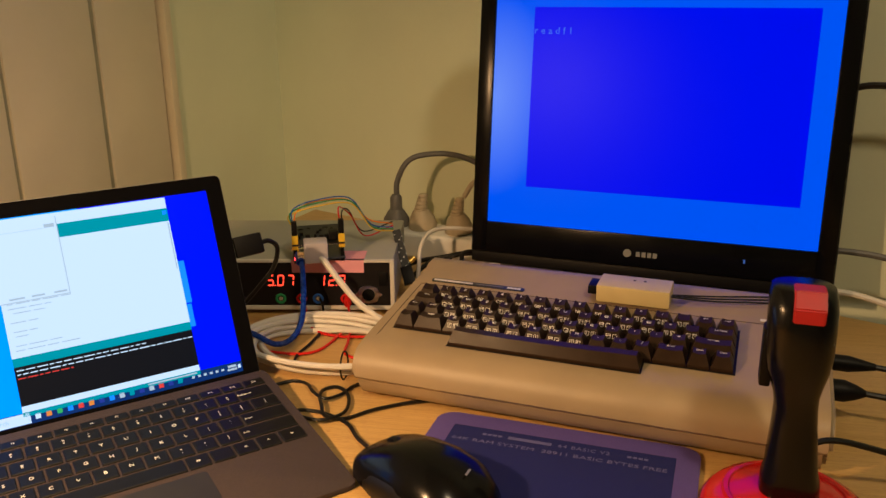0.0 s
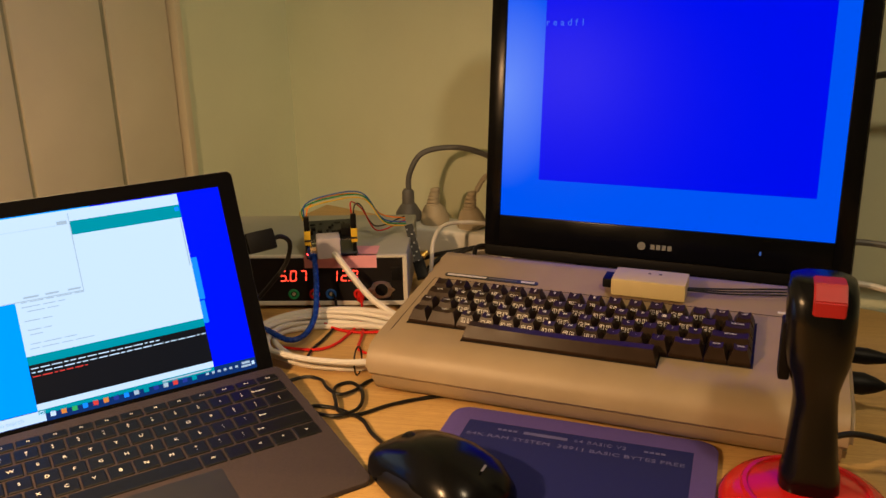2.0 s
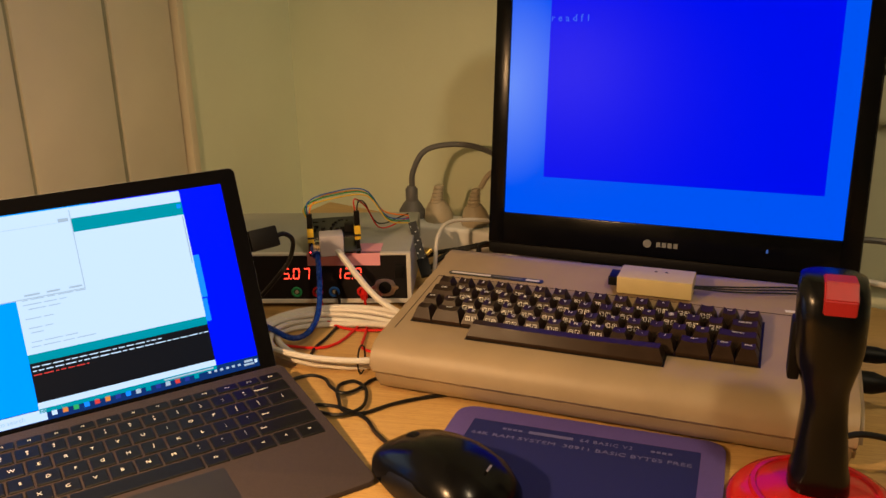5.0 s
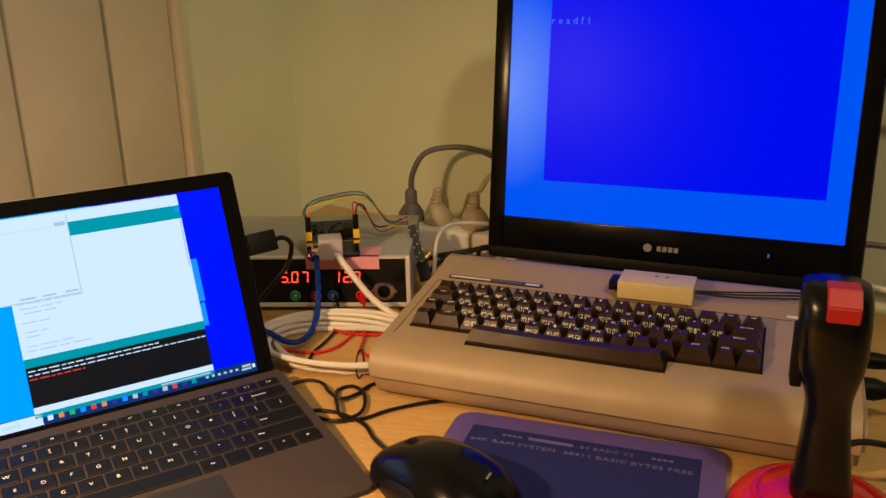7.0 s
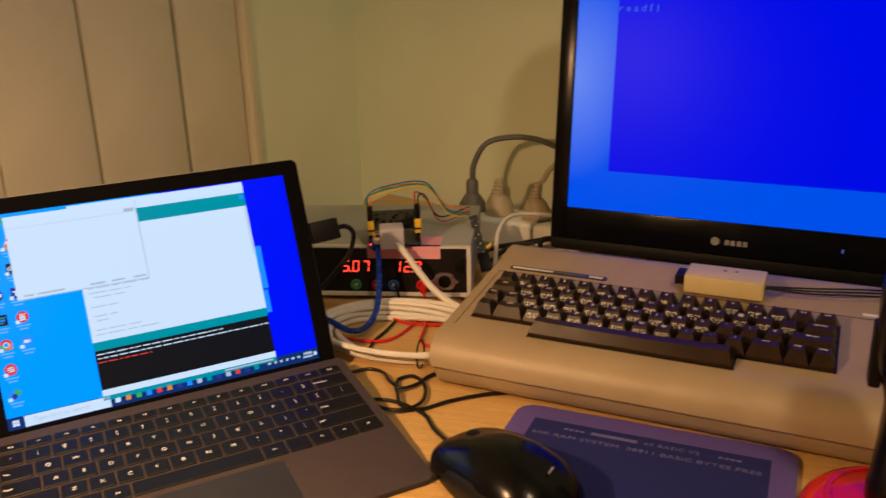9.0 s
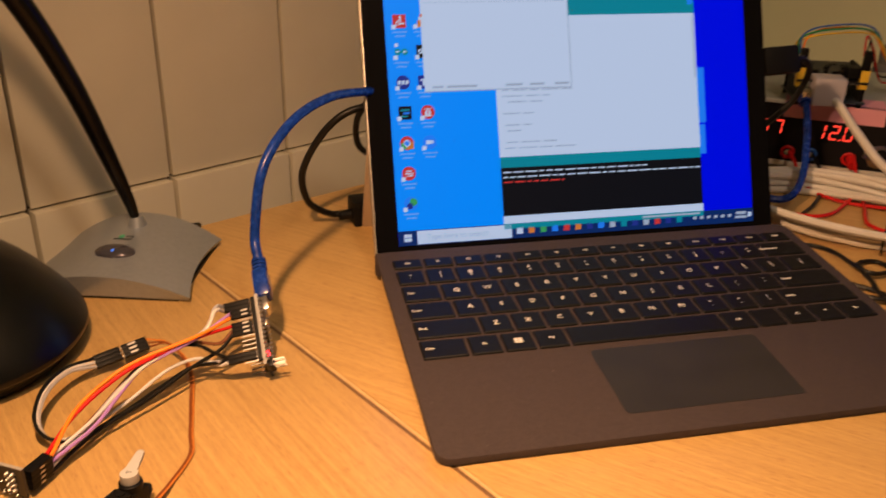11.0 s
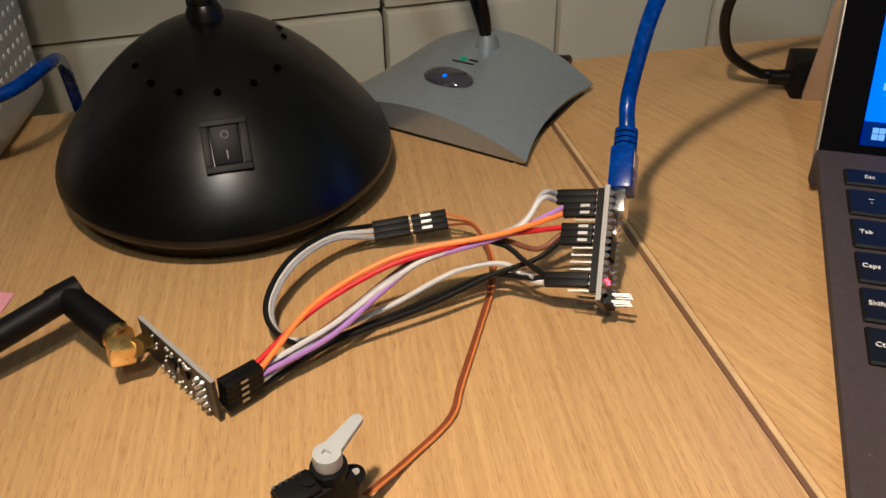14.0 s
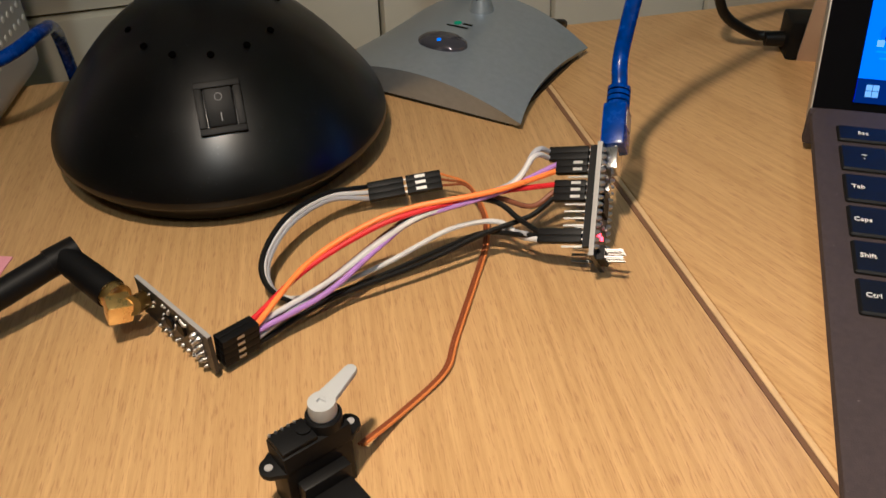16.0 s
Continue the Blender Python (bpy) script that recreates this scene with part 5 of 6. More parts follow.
# ---- joystick ----
JOY = turned(0.533, -0.199, D, -50)
joy = thing("joystick", JOY, "black joystick with a red button on a red base", "joystick")
jb = lathe([(0, 0.0), (0.054, 0.0), (0.058, 0.004), (0.058, 0.009), (0.053, 0.015), (0.044, 0.019), (0.034, 0.0215), (0.024, 0.025), (0, 0.025)], 48)
part("base", jb, RED_PL, joy, "glossy red plastic base")
part("base_ring", lathe([(0.038, 0.0185), (0.040, 0.0215), (0.043, 0.0215), (0.0445, 0.0185)], 40), RED_PL, joy)


def loft(stations, n=28):
    b = bmesh.new()
    rings = []
    for z, hx, hy, cx, cy, pw in stations:
        rings.append([b.verts.new((cx + math.copysign(abs(math.cos(t)) ** pw, math.cos(t)) * hx, cy + math.copysign(abs(math.sin(t)) ** pw, math.sin(t)) * hy, z)) for t in [2 * math.pi * i / n for i in range(n)]])
    for a, c in zip(rings, rings[1:]):
        for i in range(n):
            b.faces.new((a[i], a[(i + 1) % n], c[(i + 1) % n], c[i]))
    b.faces.new(rings[0])
    b.faces.new(rings[-1])
    bmesh.ops.recalc_face_normals(b, faces=b.faces)
    return b


hs = [(0.019, 0.0196, 0.0165, 0, 0), (0.024, 0.0202, 0.0175, 0, 0), (0.036, 0.0196, 0.0176, 0, 0), (0.042, 0.0180, 0.0174, 0, 0), (0.060, 0.0170, 0.0168, 0, 0.001), (0.078, 0.0160, 0.0160, 0, 0.002),
      (0.091, 0.0157, 0.0158, 0, 0.002), (0.100, 0.0166, 0.0168, 0, 0.001), (0.110, 0.0192, 0.0186, 0.0004, 0), (0.120, 0.0222, 0.0202, 0.0006, -0.002), (0.132, 0.0236, 0.0208, 0.0008, -0.003),
      (0.150, 0.0241, 0.0206, 0.0008, -0.003), (0.164, 0.0241, 0.0200, 0.0008, -0.002), (0.171, 0.0236, 0.0186, 0.0008, 0.001), (0.1755, 0.0222, 0.0158, 0.0008, 0.003), (0.1772, 0.0180, 0.0118, 0.0008, 0.004)]
hs = [(z, hx * (1.0 - 0.10 * min(1, max(0, (z - 0.04) / 0.05))), hy, cx + 0.0005 - 0.030 * (z - 0.02) - 0.0022 * min(1, max(0, (z - 0.09) / 0.03)), cy, 0.72) for z, hx, hy, cx, cy in hs]
part("handle", loft(hs), JOYBLACK, joy, "glossy black moulded grip")


def prism(profile, x0, x1, bevel):
    """A bar along x with the given (y, z) section."""
    b = bmesh.new()
    f = b.faces.new([b.verts.new((x0, y, z)) for y, z in profile])
    r = bmesh.ops.extrude_face_region(b, geom=[f])
    for v in r["geom"]:
        if isinstance(v, bmesh.types.BMVert):
            v.co.x = x1
    bmesh.ops.recalc_face_normals(b, faces=b.faces)
    bmesh.ops.bevel(b, geom=b.edges[:], offset=bevel, segments=2, affect="EDGES", clamp_overlap=True)
    return b


part("fire_button", moved(prism([(-0.0236, 0.1585), (-0.0244, 0.1690), (-0.0155, 0.1784), (0.0, 0.1784), (0.0, 0.1585)], -0.0098, 0.0098, 0.0009), pose(-0.0026, 0, 0)), RED_BTN, joy, "red fire button with two slanted faces")
part("trigger", box(-0.0275, -0.0200, -0.006, 0.010, 0.104, 0.146, 0.002), BLACK, joy, "black side trigger")
part("cord", moved(tube([(0.560, -0.185, 0.790), (0.585, -0.195, 0.795), (0.62, -0.22, 0.785), (0.67, -0.25, 0.765), (0.74, -0.27, 0.7535), (0.85, -0.28, 0.7535)], 0.0024, 8), JOY.inverted()), RUBBER, joy, "black cord running off over the desk")

# ---- plugs at the computer's side ----
for y, z, r, ln in ((0.150, 0.036, 0.0075, 0.03), (0.105, 0.030, 0.0095, 0.022)):
    pg = thing("side_plug", C64M @ pose(CW, y, z, 0, 90, 0), "black cable plug in the computer's side", "plug", "plugs in the computer")
    part("body", lathe([(0, 0), (r, 0), (r, ln * 0.6), (r * 0.7, ln), (0.003, ln * 1.35), (0, ln * 1.35)], 18), BLACK, pg)
    e = C64M @ Vector((CW + ln * 1.3, y, z))
    cable("side_lead", "black lead from the computer's side", [RUBBER], [[tuple(e), (e.x + 0.03, e.y - 0.035, e.z - 0.004), (e.x + 0.08, e.y - 0.06, D + 0.012), (e.x + 0.16, e.y - 0.07, D + 0.003), (e.x + 0.26, e.y - 0.06, D + 0.003)]], 0.0026)
cable("grey_lead", "grey lead leaving the monitor's back", [GREY_CABLE], [[(0.845, 0.06, 0.815), (0.868, 0.03, 0.828), (0.89, 0.0, 0.832), (0.92, -0.04, 0.825), (0.955, -0.1, 0.80)]], 0.0035)
cable("pale_lead", "pale grey lead along the desk by the wall", [WHITE_CABLE], [[(0.86, 0.03, 0.78), (0.89, 0.0, 0.785), (0.92, -0.05, 0.775), (0.96, -0.12, 0.76)]], 0.0035)
cable("upper_black_lead", "black lead hanging behind the monitor's edge", [RUBBER], [[(0.87, 0.03, 1.00), (0.89, 0.0, 1.01), (0.915, -0.04, 1.004), (0.94, -0.08, 0.98)]], 0.0035)

# ---- leads at the tablet's left side ----
cable("usb_cable_long", "translucent blue usb cable arching up behind the tablet", [BLUE_CABLE], [[(-0.0739, 0.1405, 0.7971), (-0.0748, 0.1503, 0.8099), (-0.068, 0.158, 0.845), (-0.050, 0.178, 0.8655), (-0.025, 0.210, 0.871), (0.003, 0.243, 0.8655), (0.03, 0.265, 0.858)]], 0.0029, sides=12)
cable("black_usb_lead", "black lead looping from a plug by the kickstand", [RUBBER], [[(-0.010, 0.300, 0.7575), (-0.020, 0.298, 0.759), (-0.036, 0.286, 0.774), (-0.040, 0.276, 0.800), (-0.028, 0.266, 0.828), (-0.012, 0.262, 0.845), (0.006, 0.264, 0.850), (0.03, 0.27, 0.85)]], 0.0026, sides=10)
hub = thing("usb_plug_block", turned(0.004, 0.299, D, 10), "black plug block beside the kickstand", "plug")
part("body", box(-0.008, 0.02, -0.010, 0.010, 0.0, 0.020, 0.002), BLACK, hub)
part("boot", moved(lathe([(0, 0), (0.0042, 0), (0.0036, 0.010), (0, 0.010)], 14), pose(-0.007, 0, 0.0075, 0, -90, 0)), RUBBER, hub)
cable("inner_black_lead", "black lead hanging behind the kickstand", [RUBBER], [[(0.012, 0.275, 0.856), (0.002, 0.290, 0.835), (0.003, 0.300, 0.812), (0.016, 0.305, 0.800), (0.03, 0.305, 0.795)]], 0.0024)

# ---- microcontroller standing on its end ----
L3 = Vector((-0.071, 0.818, 0.570)).normalized()
W3 = Vector((0.204, 0.501, -0.841))
W3 = (W3 - W3.dot(L3) * L3).normalized()
N3 = W3.cross(L3)  # component side, away from the headers
NANO = Matrix.Translation((-0.0730, 0.0808, 0.7657)) @ Matrix((W3, L3, N3)).transposed().to_4x4()
nano = thing("microcontroller", NANO, "small microcontroller board on end, wired, red light on", "circuit board")
part("board", box(0, 0.018, 0, 0.0415, -0.0016, 0.0), PCB_BLACK, nano)
part("board_edge", box(-0.0003, 0.0, 0, 0.0415, -0.00165, 0.00005), PCB_EDGE, nano, "pale board edge", smooth=False)
for side in (0.0014, 0.0166):
    part("solder", merged(*[moved(lathe([(0, 0), (0.0010, 0), (0.0006, 0.0012), (0, 0.0016)], 8), Matrix.Translation((side, 0.0035 + 0.00254 * k, 0))) for k in range(15)]), SOLDER, nano, "row of solder points")
    part("header_strip", box(side - 0.0012, side + 0.0012, 0.0032, 0.0405, -0.0042, -0.0016), BLACK, nano, "black pin strip", smooth=False)
    part("pin_row", merged(*[box(side - 0.0003, side + 0.0003, 0.0032 + 0.00254 * k, 0.0038 + 0.00254 * k, -0.0115, -0.0042) for k in range(15)]), SOLDER, nano, "row of bright pins", smooth=False)
part("isp_pins", merged(*[box(0.0055 + 0.0025 * i, 0.0061 + 0.0025 * i, 0.0012 + 0.0025 * j, 0.0018 + 0.0025 * j, 0, 0.0085) for i in range(3) for j in range(2)]), SOLDER, nano, "six bright programming pins", smooth=False)
part("isp_block", box(0.0045, 0.0125, 0.0003, 0.0053, 0, 0.0025), BLACK, nano, smooth=False)
part("usb_socket", box(0.005, 0.013, 0.034, 0.0435, 0, 0.0042, 0.0004), CHROME, nano, "steel usb socket")
part("chip", box(0.0045, 0.0115, 0.017, 0.024, 0, 0.0012), BLACK, nano, smooth=False)
part("components", merged(*[box(x, x + 0.0018, y, y + 0.001, 0, 0.0008) for x, y in ((0.004, 0.030), (0.008, 0.031), (0.012, 0.029), (0.005, 0.013), (0.009, 0.0125), (0.013, 0.0135), (0.004, 0.0272))]), PCB_EDGE, nano, smooth=False)
part("reset_button", box(0.007, 0.011, 0.026, 0.029, 0, 0.0018, 0.0003), CHROME, nano)
for x in (0.0035, 0.0075):
    part("red_light", box(x, x + 0.0016, 0.0082, 0.0094, 0, 0.0008), RED_LED, nano, "glowing red light", smooth=False)
UPM = NANO @ pose(0.009, 0.0418, 0.0021)
uplug = thing("mini_usb_plug", UPM, "translucent blue usb plug pushed into the microcontroller", "plug")
part("body", box(-0.0055, 0.0055, 0.0005, 0.0170, -0.0042, 0.0042, 0.0012), BLUE_CABLE, uplug, "translucent blue plug body")
part("metal_core", box(-0.0038, 0.0038, 0.0085, 0.0145, -0.0044, 0.0044), SOLDER, uplug, "metal shell showing through", smooth=False)
for k in range(4):
    part("relief_ring", moved(lathe([(0, 0), (0.0042, 0), (0.0042, 0.0016), (0, 0.0016)], 14), pose(0, 0.0170 + 0.0022 * k, 0, -90, 0, 0)), BLUE_CABLE, uplug)


def housing(name_label, along, side, n, length, mt=BLACK, bare=False):
    """A jumper housing pushed on the pins, n pins tall."""
    m = NANO @ pose(side, 0.0035 + 0.00254 * along, -0.0048)
    o = thing("jumper_connector", m, name_label, "connector", "jumper connectors")
    for k in range(n):
        part("shell", box(-0.00125, 0.00125, 0.00254 * k - 0.00125, 0.00254 * k + 0.00122, -length, 0, 0.0002), mt, o)
        if bare:
            part("contact", box(-0.0013, -0.0012, 0.00254 * k - 0.0005, 0.00254 * k + 0.0005, -length * 0.45, -length * 0.15), SOLDER, o, smooth=False)
    return [m @ Vector((0, 0.00254 * k, -length)) for k in range(n)]


JA = housing("black two-way jumper connector on the board's upper pins", 13, 0.0014, 2, 0.0140)
JB = housing("short black jumper connector with bare contacts", 11, 0.0014, 2, 0.0110, bare=True)
JC = housing("dark grey jumper connector on the middle pins", 7, 0.0014, 3, 0.0110, bare=True)
JD = housing("black jumper connector on the lower pins", 1, 0.0014, 2, 0.0150)

# ---- radio board with antenna ----
RL = Vector((-0.2130, 0.0315, 0.7685))
RX = (Vector((-0.1785, 0.0125, 0.7675)) - RL).normalized()
RZ = Vector((0.06, 0.0, -1.0))
RZ = (RZ - RZ.dot(RX) * RX).normalized()
RN = RX.cross(RZ)
RF = Matrix.Translation(RL) @ Matrix((RX, RZ, RN)).transposed().to_4x4()
rf = thing("radio_board", RF, "narrow black radio board with a gold antenna socket", "circuit board")
part("board", box(0, 0.0412, 0.0, 0.0150, 0, 0.0014), PCB_BLACK, rf)
part("board_edge", box(0, 0.0412, -0.0003, 0.0, 0.0, 0.0014), PCB_EDGE, rf, "pale board edge", smooth=False)
rng = random.Random(9)
sgn = -1 if RN.y > 0 else 1
zf = (0.0014, 0.0024) if sgn > 0 else (-0.001, 0.0)
dots = []


def bump(x, y, r, h):
    return moved(lathe([(0, 0), (r, 0), (r * 0.85, h * 0.5), (r * 0.45, h * 0.9), (0, h)], 8), Matrix.Translation((x, y, 0.0014 if sgn > 0 else 0)) @ (Matrix() if sgn > 0 else pose(0, 0, 0, 180, 0, 0)))


for k in range(8):
    dots.append(bump(0.0335 + 0.0026 * (k % 2), 0.0035 + 0.0028 * (k // 2), 0.0011, 0.0020))
for k in range(34):
    dots.append(bump(rng.uniform(0.003, 0.030), rng.uniform(0.002, 0.0135), rng.uniform(0.0004, 0.0008), 0.0009))
for k in range(9):
    dots.append(bump(0.010 + 0.0033 * k, 0.0146, 0.0006, 0.0012))
part("solder", merged(*dots), SOLDER, rf, "solder points and small parts", smooth=False)
part("chips", merged(box(0.017, 0.021, 0.005, 0.009, *zf), box(0.024, 0.028, 0.0035, 0.0075, *zf)), BLACK, rf, smooth=False)
ga = Vector((-0.2085, 0.0215, 0.7655))
gb = Vector((-0.2185, 0.0255, 0.7655))
part("socket_barrel", moved(tube([RL + 0.004 * RX + 0.007 * RZ, ga], 0.0032, 12, 2), RF.inverted()), GOLD, rf, "gold threaded barrel")
part("socket_elbow", moved(box(-0.0040, 0.0040, -0.0036, 0.0036, -0.0038, 0.0038, 0.0012), RF.inverted() @ Matrix.Translation(ga + Vector((-0.0045, -0.0008, -0.0012))) @ pose(0, 0, 0, 10, 10, 45)), GOLD, rf, "gold right-angle elbow")
ant = thing("antenna", Matrix.Translation(gb), "black stub antenna with a hinge, screwed to the radio board", "antenna")
ai = Matrix.Translation(gb).inverted()
HJ = Vector((-0.240, 0.0335, 0.7705))
part("collar", moved(tube([gb + Vector((0.004, -0.0015, 0)), gb], 0.0046, 18, 2), ai), GOLD, ant, "gold nut")
part("lower_barrel", moved(tube([gb, gb + (HJ - gb) * 0.5, HJ], [0.0052, 0.005, 0.0046], 18, 3), ai), BLACK, ant)
part("hinge", moved(tube([HJ + Vector((0.0026, 0.0042, 0.0005)), HJ - Vector((0.0026, 0.0042, 0.0005))], 0.0048, 18, 2), ai), BLACK, ant)
part("rod", moved(tube([HJ, Vector((-0.2535, 0.0105, 0.7665)), Vector((-0.275, -0.022, 0.7605)), Vector((-0.300, -0.060, 0.7555))], [0.0045, 0.0046, 0.0046, 0.0042], 18, 4), ai), BLACK, ant, "black antenna rod")
so = thing("jumper_connector", Matrix.Translation((-0.1765, 0.0155, 0.759)), "black eight-way jumper connector on the radio board", "connector", "jumper connectors")
SA = Vector((0.0065, 0.0115, -0.0005)).normalized()
SU = Vector((0.06, -0.03, 1)).normalized()
SU = (SU - SU.dot(SA) * SA).normalized()
SM = Matrix((SA, SU, SA.cross(SU))).transposed().to_4x4()
for r in range(4):
    for c in range(2):
        part("shell", moved(box(0, 0.0130, -0.0052 + 0.0026 * r, -0.0027 + 0.0026 * r, -0.0026 + 0.0026 * c, -0.0001 + 0.0026 * c, 0.0002), SM), BLACK, so)
part("contacts", moved(merged(*[box(0.005, 0.0075, -0.0045 + 0.0026 * r, -0.0035 + 0.0026 * r, 0.00255, 0.0027) for r in range(4)] + [box(0.005, 0.0075, -0.0045 + 0.0026 * r, -0.0035 + 0.0026 * r, -0.00275, -0.0026) for r in range(4)]), SM), SOLDER, so, smooth=False)
SE = [Vector((-0.1765, 0.0155, 0.759)) + SM.to_3x3() @ Vector((0.013, -0.0040 + 0.0026 * r, -0.0013 + 0.0026 * c)) for r in range(4) for c in range(2)]


def wire(colour, start, mids, end, r=0.00095):
    o = cable("jumper_wire", colour.replace("servo_", "") + " insulated jumper wire between the boards", [WIRE[colour]], [[tuple(start)] + mids + [tuple(end)]], r, "wire", 8)
    tagged(o, group="jumper wires")


wire("orange", SE[7], [(-0.162, 0.051, 0.768), (-0.149, 0.068, 0.773), (-0.134, 0.078, 0.777), (-0.108, 0.090, 0.780)], JB[0])
wire("red", SE[6], [(-0.1625, 0.049, 0.7665), (-0.148, 0.066, 0.772), (-0.134, 0.0765, 0.7755), (-0.110, 0.091, 0.778)], JC[2])
wire("purple", SE[5], [(-0.1535, 0.046, 0.762), (-0.142, 0.066, 0.768), (-0.132, 0.078, 0.773), (-0.108, 0.091, 0.7785)], JB[1])
wire("white", SE[4], [(-0.154, 0.049, 0.764), (-0.142, 0.067, 0.769), (-0.130, 0.079, 0.774), (-0.105, 0.094, 0.779), (-0.098, 0.105, 0.786)], JA[0])
wire("grey", SE[3], [(-0.155, 0.050, 0.7625), (-0.143, 0.070, 0.7675), (-0.130, 0.083, 0.7725), (-0.105, 0.098, 0.778), (-0.098, 0.108, 0.7865)], JA[1])
wire("brown", SE[2], [(-0.156, 0.053, 0.761), (-0.134, 0.083, 0.7715), (-0.112, 0.093, 0.775), (-0.097, 0.096, 0.7715)], JC[1])
wire("black", SE[1], [(-0.155, 0.048, 0.7565), (-0.130, 0.071, 0.759), (-0.111, 0.087, 0.764), (-0.097, 0.095, 0.768)], JC[0])
wire("black", SE[0], [(-0.157, 0.052, 0.7595), (-0.136, 0.080, 0.7705), (-0.119, 0.0895, 0.775), (-0.108, 0.092, 0.774), (-0.100, 0.090, 0.770)], JD[1])

# ---- servo connectors, their loop and the servo ----
DX = Vector((0.027, 0.0115, 0.003)).normalized()
DZ = Vector((0.1, -0.55, 0.83))
DZ = (DZ - DZ.dot(DX) * DX).normalized()
DM = Matrix.Translation((-0.1625, 0.1110, 0.7580)) @ Matrix((DX, DZ.cross(DX), DZ)).transposed().to_4x4()
dj = thing("jumper_connector", DM, "black three-way jumper connector joined to a servo plug", "connector", "jumper connectors")
dp = thing("servo_plug", DM @ Matrix.Translation((0.0150, 0, 0)), "black three-way servo plug with bare contacts", "connector")
for k in range(3):
    part("shell", box(0, 0.0140, -0.0038 + 0.00254 * k, -0.0013 + 0.00254 * k, -0.0013, 0.0013, 0.0002), BLACK, dj)
    part("shell", box(0, 0.0135, -0.0038 + 0.00254 * k, -0.0013 + 0.00254 * k, -0.0013, 0.0013, 0.0002), BLACK, dp)
    part("contact", box(0.0035, 0.0075, -0.0031 + 0.00254 * k, -0.0020 + 0.00254 * k, 0.0013, 0.0016), SOLDER, dp, smooth=False)
    part("pin", box(-0.0012, 0.0002, -0.0028 + 0.00254 * k, -0.0022 + 0.00254 * k, -0.0003, 0.0003), SOLDER, dp, smooth=False)
LE = [DM @ Vector((0, -0.0025 + 0.00254 * k, 0)) for k in range(3)]
wire("black", LE[2], [(-0.174, 0.096, 0.765), (-0.181, 0.076, 0.766), (-0.1815, 0.057, 0.762), (-0.175, 0.0485, 0.757), (-0.163, 0.049, 0.754), (-0.145, 0.065, 0.7545), (-0.125, 0.081, 0.759), (-0.112, 0.090, 0.762), (-0.099, 0.089, 0.764)], JD[1] + Vector((0, 0, -0.0008)))
wire("white", LE[1], [(-0.1734, 0.0960, 0.7637), (-0.1803, 0.076, 0.7647), (-0.1808, 0.0575, 0.7607), (-0.1745, 0.0493, 0.7556), (-0.1625, 0.0500, 0.7555), (-0.142, 0.068, 0.759), (-0.123, 0.086, 0.7645), (-0.108, 0.0935, 0.7650), (-0.099, 0.0905, 0.7622)], JD[0])
wire("grey", LE[0], [(-0.1728, 0.0960, 0.7624), (-0.1796, 0.076, 0.7634), (-0.1801, 0.058, 0.7594), (-0.1738, 0.0500, 0.7543), (-0.1615, 0.0512, 0.7524), (-0.141, 0.0695, 0.7535), (-0.121, 0.0885, 0.757), (-0.109, 0.095, 0.760)], JD[0] + Vector((-0.004, 0.001, 0.001)))
SVX = Vector((0.0134, 0.0182, 0)).normalized()
SRV = Matrix.Translation((-0.1325, -0.0172, D)) @ Matrix((SVX, Vector((-SVX.y, SVX.x, 0)), Vector((0, 0, 1)))).transposed().to_4x4()
servo = thing("micro_servo", SRV, "black micro servo standing on the desk, white arm fitted", "servo")
part("body", box(-0.0098, 0.0098, -0.0046, 0.0046, 0.0, 0.0215, 0.0006), BLACK, servo, "black plastic body")
fl = [(-0.0098, -0.0046), (0.0098, -0.0046)] + [(0.0112 + 0.0034 * math.cos(a), 0.0034 * math.sin(a)) for a in [radians(-80 + 16 * k) for k in range(11)]] + [(0.0098, 0.0046), (-0.0098, 0.0046)] + [(-0.0112 - 0.0034 * math.cos(a), -0.0034 * math.sin(a)) for a in [radians(-80 + 16 * k) for k in range(11)]]
part("flange", slab(fl, 0.0150, 0.0166, 0.0002), BLACK, servo, "mounting ears")
for x in (-0.0122, 0.0122):
    part("screw_hole", moved(lathe([(0, 0), (0.0011, 0), (0.0011, 0.0003), (0, 0.0003)], 12), Matrix.Translation((x, 0, 0.0165))), PCB_EDGE, servo)
part("top_step", box(-0.0095, 0.0005, -0.0040, 0.0040, 0.0215, 0.0230, 0.0004), BLACK, servo)
part("gear_tower", moved(lathe([(0, 0), (0.0048, 0), (0.0048, 0.0032), (0.0044, 0.0036), (0, 0.0036)], 24), Matrix.Translation((0.0048, 0, 0.0213))), BLACK, servo, "round gear tower")
part("idler_boss", moved(lathe([(0, 0), (0.0022, 0), (0.0020, 0.0022), (0, 0.0024)], 16), Matrix.Translation((-0.0012, 0, 0.0213))), BLACK, servo)
part("rivets", merged(*[moved(lathe([(0, 0), (0.0005, 0), (0.0003, 0.0005), (0, 0.0006)], 8), Matrix.Translation((-0.0090 + 0.0018 * k, 0.0036, 0.0230))) for k in range(5)]), SOLDER, servo)
HU = SRV @ Vector((0.0048, 0, 0.0249))
arm = part("servo_arm", lathe([(0, 0), (0.0036, 0), (0.0038, 0.0008), (0.0036, 0.0042), (0.0012, 0.0044), (0.0010, 0.0036), (0, 0.0036)], 24), NYLON, servo, "white nylon servo arm", Matrix.Translation((0.0048, 0, 0.0249)))
ad = (SRV.to_3x3().inverted() @ Vector((0.003, 0.0125, 0))).normalized()
ar = math.atan2(ad.y, ad.x)
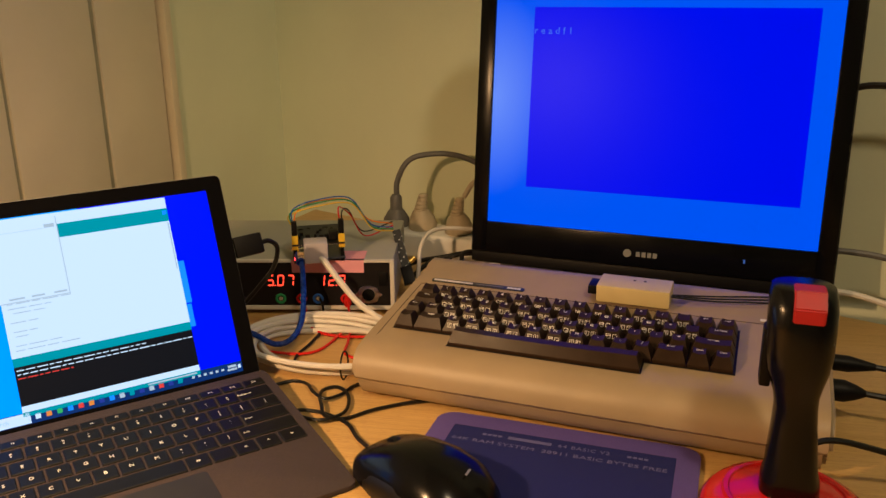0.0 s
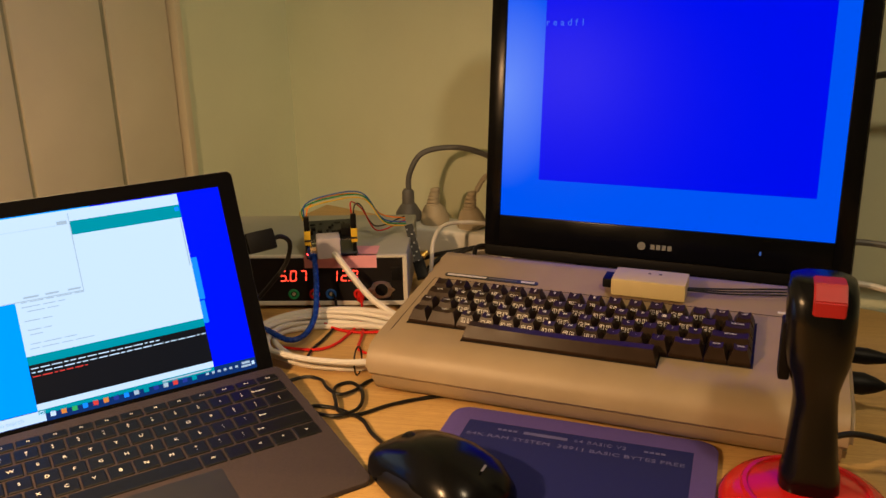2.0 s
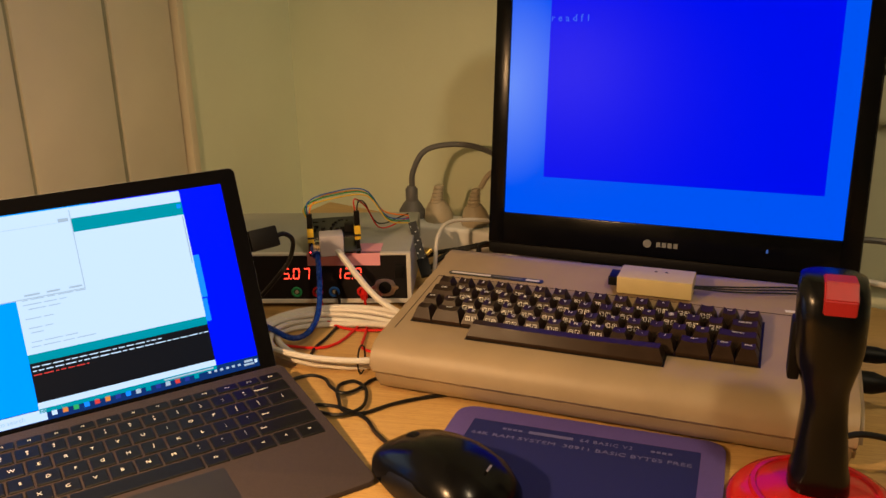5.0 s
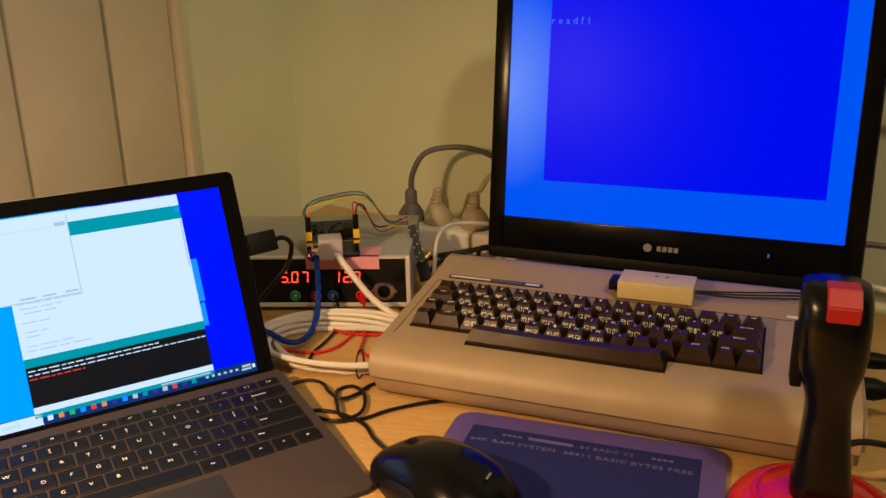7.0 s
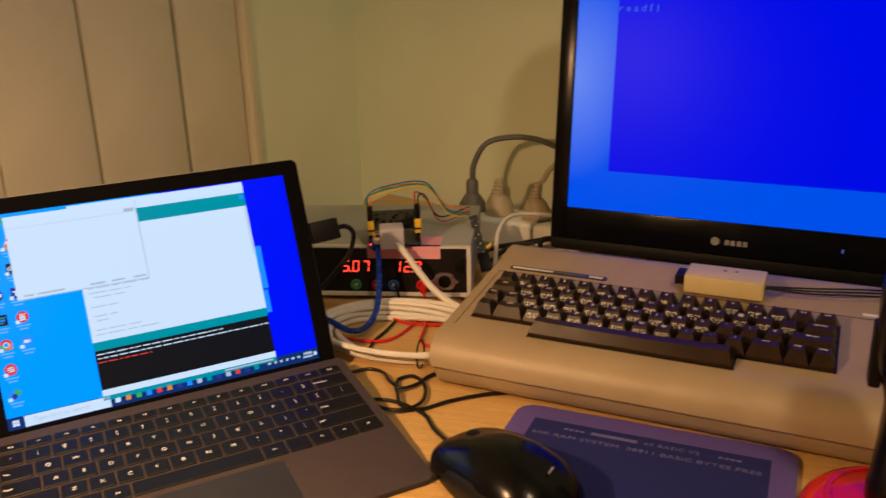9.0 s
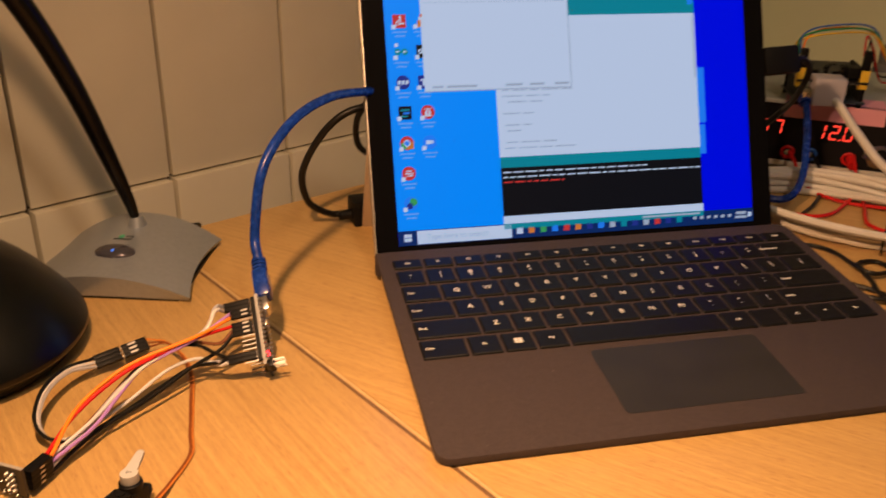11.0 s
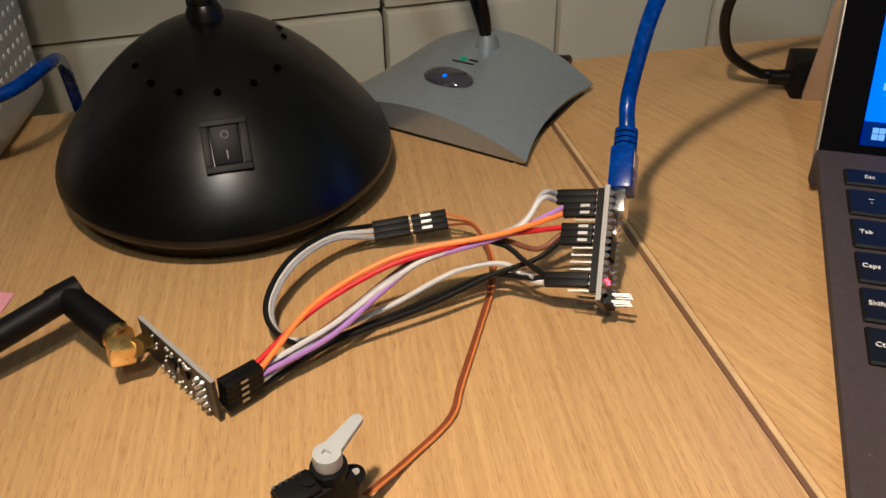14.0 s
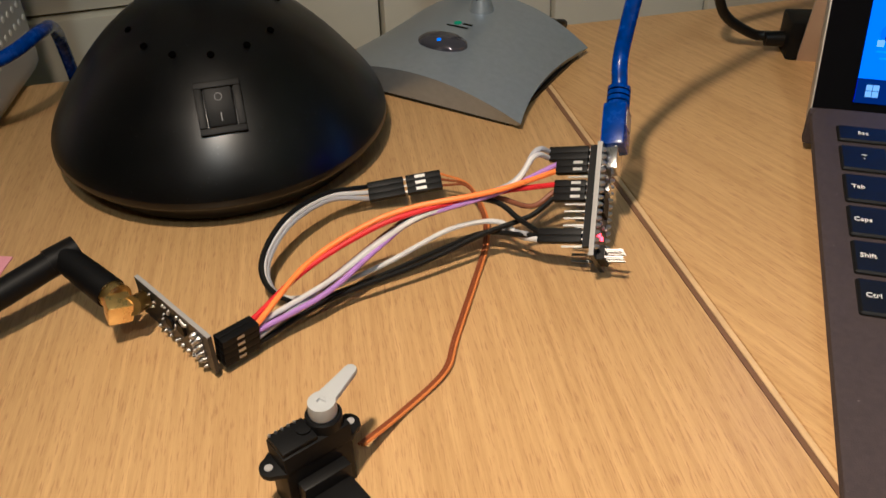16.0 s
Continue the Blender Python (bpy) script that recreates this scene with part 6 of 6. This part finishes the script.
blade = slab([(0.0005, -0.0028), (0.0130, -0.0017)] + [(0.0130 + 0.0017 * math.cos(a), 0.0017 * math.sin(a)) for a in [radians(-60 + 30 * k) for k in range(5)]] + [(0.0130, 0.0017), (0.0005, 0.0028)], 0.0026, 0.0043, 0.0003)
part("blade", moved(blade, Matrix.Rotation(ar, 4, "Z")), NYLON, arm)
part("tape_pad", moved(merged(box(-0.0075, 0.0065, -0.0085, -0.0047, 0.0, 0.0120, 0.0006), box(-0.010, 0.006, -0.0215, -0.0085, 0.0, 0.0085, 0.0012)), Matrix()), RUBBER, servo, "black tape pad holding the servo")
for k, c in enumerate(("servo_brown", "red", "servo_orange")):
    j = 0.00075 * (k - 1)
    o = cable("servo_lead", "brown and orange ribbon lead of the servo", [WIRE[c if c != "red" else "servo_brown"]], [[(-0.1235 + j, -0.0062, 0.7565), (-0.118 + j, 0.012, 0.7515), (-0.1105 + j, 0.031, 0.7513), (-0.1110 + j, 0.047, 0.7513), (-0.1120 + j, 0.079, 0.7513), (-0.1128 + j, 0.097, 0.7525), (-0.117 + j, 0.112, 0.755), (-0.126, 0.1225 + j, 0.7595), tuple(DM @ Vector((0.0285, -0.0025 + 0.00254 * k, 0)))]], 0.00052, "wire", 6)
    tagged(o, group="servo leads")

# ---- router ----
RT = turned(-0.3475, 0.128, D, 110)  # x back along the pierced side, y out to the left
router = thing("router", RT, "white upright router with pierced sides, on the desk", "router")
part("shell", box(0.0, 0.078, 0.0, 0.16, 0.0, 0.19, 0.010, 4), ROUTER_SHADED, router, "white plastic shell")
holes = []
for i in range(9):
    for k in range(19):
        x, z = 0.012 + 0.0066 * i + 0.0033 * (k % 2), 0.022 + 0.0078 * k
        holes.append(moved(lathe([(0, 0), (0.0017, 0), (0.0015, 0.0004), (0, 0.0005)], 6), pose(x, 0.0001, z, 90, 0, 0)))
        holes.append(moved(lathe([(0, 0), (0.0017, 0), (0.0015, 0.0004), (0, 0.0005)], 6), pose(0.0001, x + 0.0, z, 0, -90, 0)))
tagged(part("dimple", merged(*holes), WHITE_PL, router, "small round pale dimples", smooth=False), kind="stuff")
cable("network_cable", "blue cable passing in front of the router", [BLUE_CABLE], [[(-0.385, 0.055, 0.785), (-0.350, 0.095, 0.788), (-0.326, 0.122, 0.792), (-0.322, 0.146, 0.795), (-0.336, 0.170, 0.786), (-0.349, 0.188, 0.768), (-0.356, 0.2, 0.72)]], 0.0030, sides=12)

for ob in scene.objects:
    if ob.name.split(".")[0] in ("solder", "pin_row", "contacts", "components", "chips", "isp_pins", "rivets", "printed_stars"):
        tagged(ob, kind="stuff")


def motions():
    pass


motions()
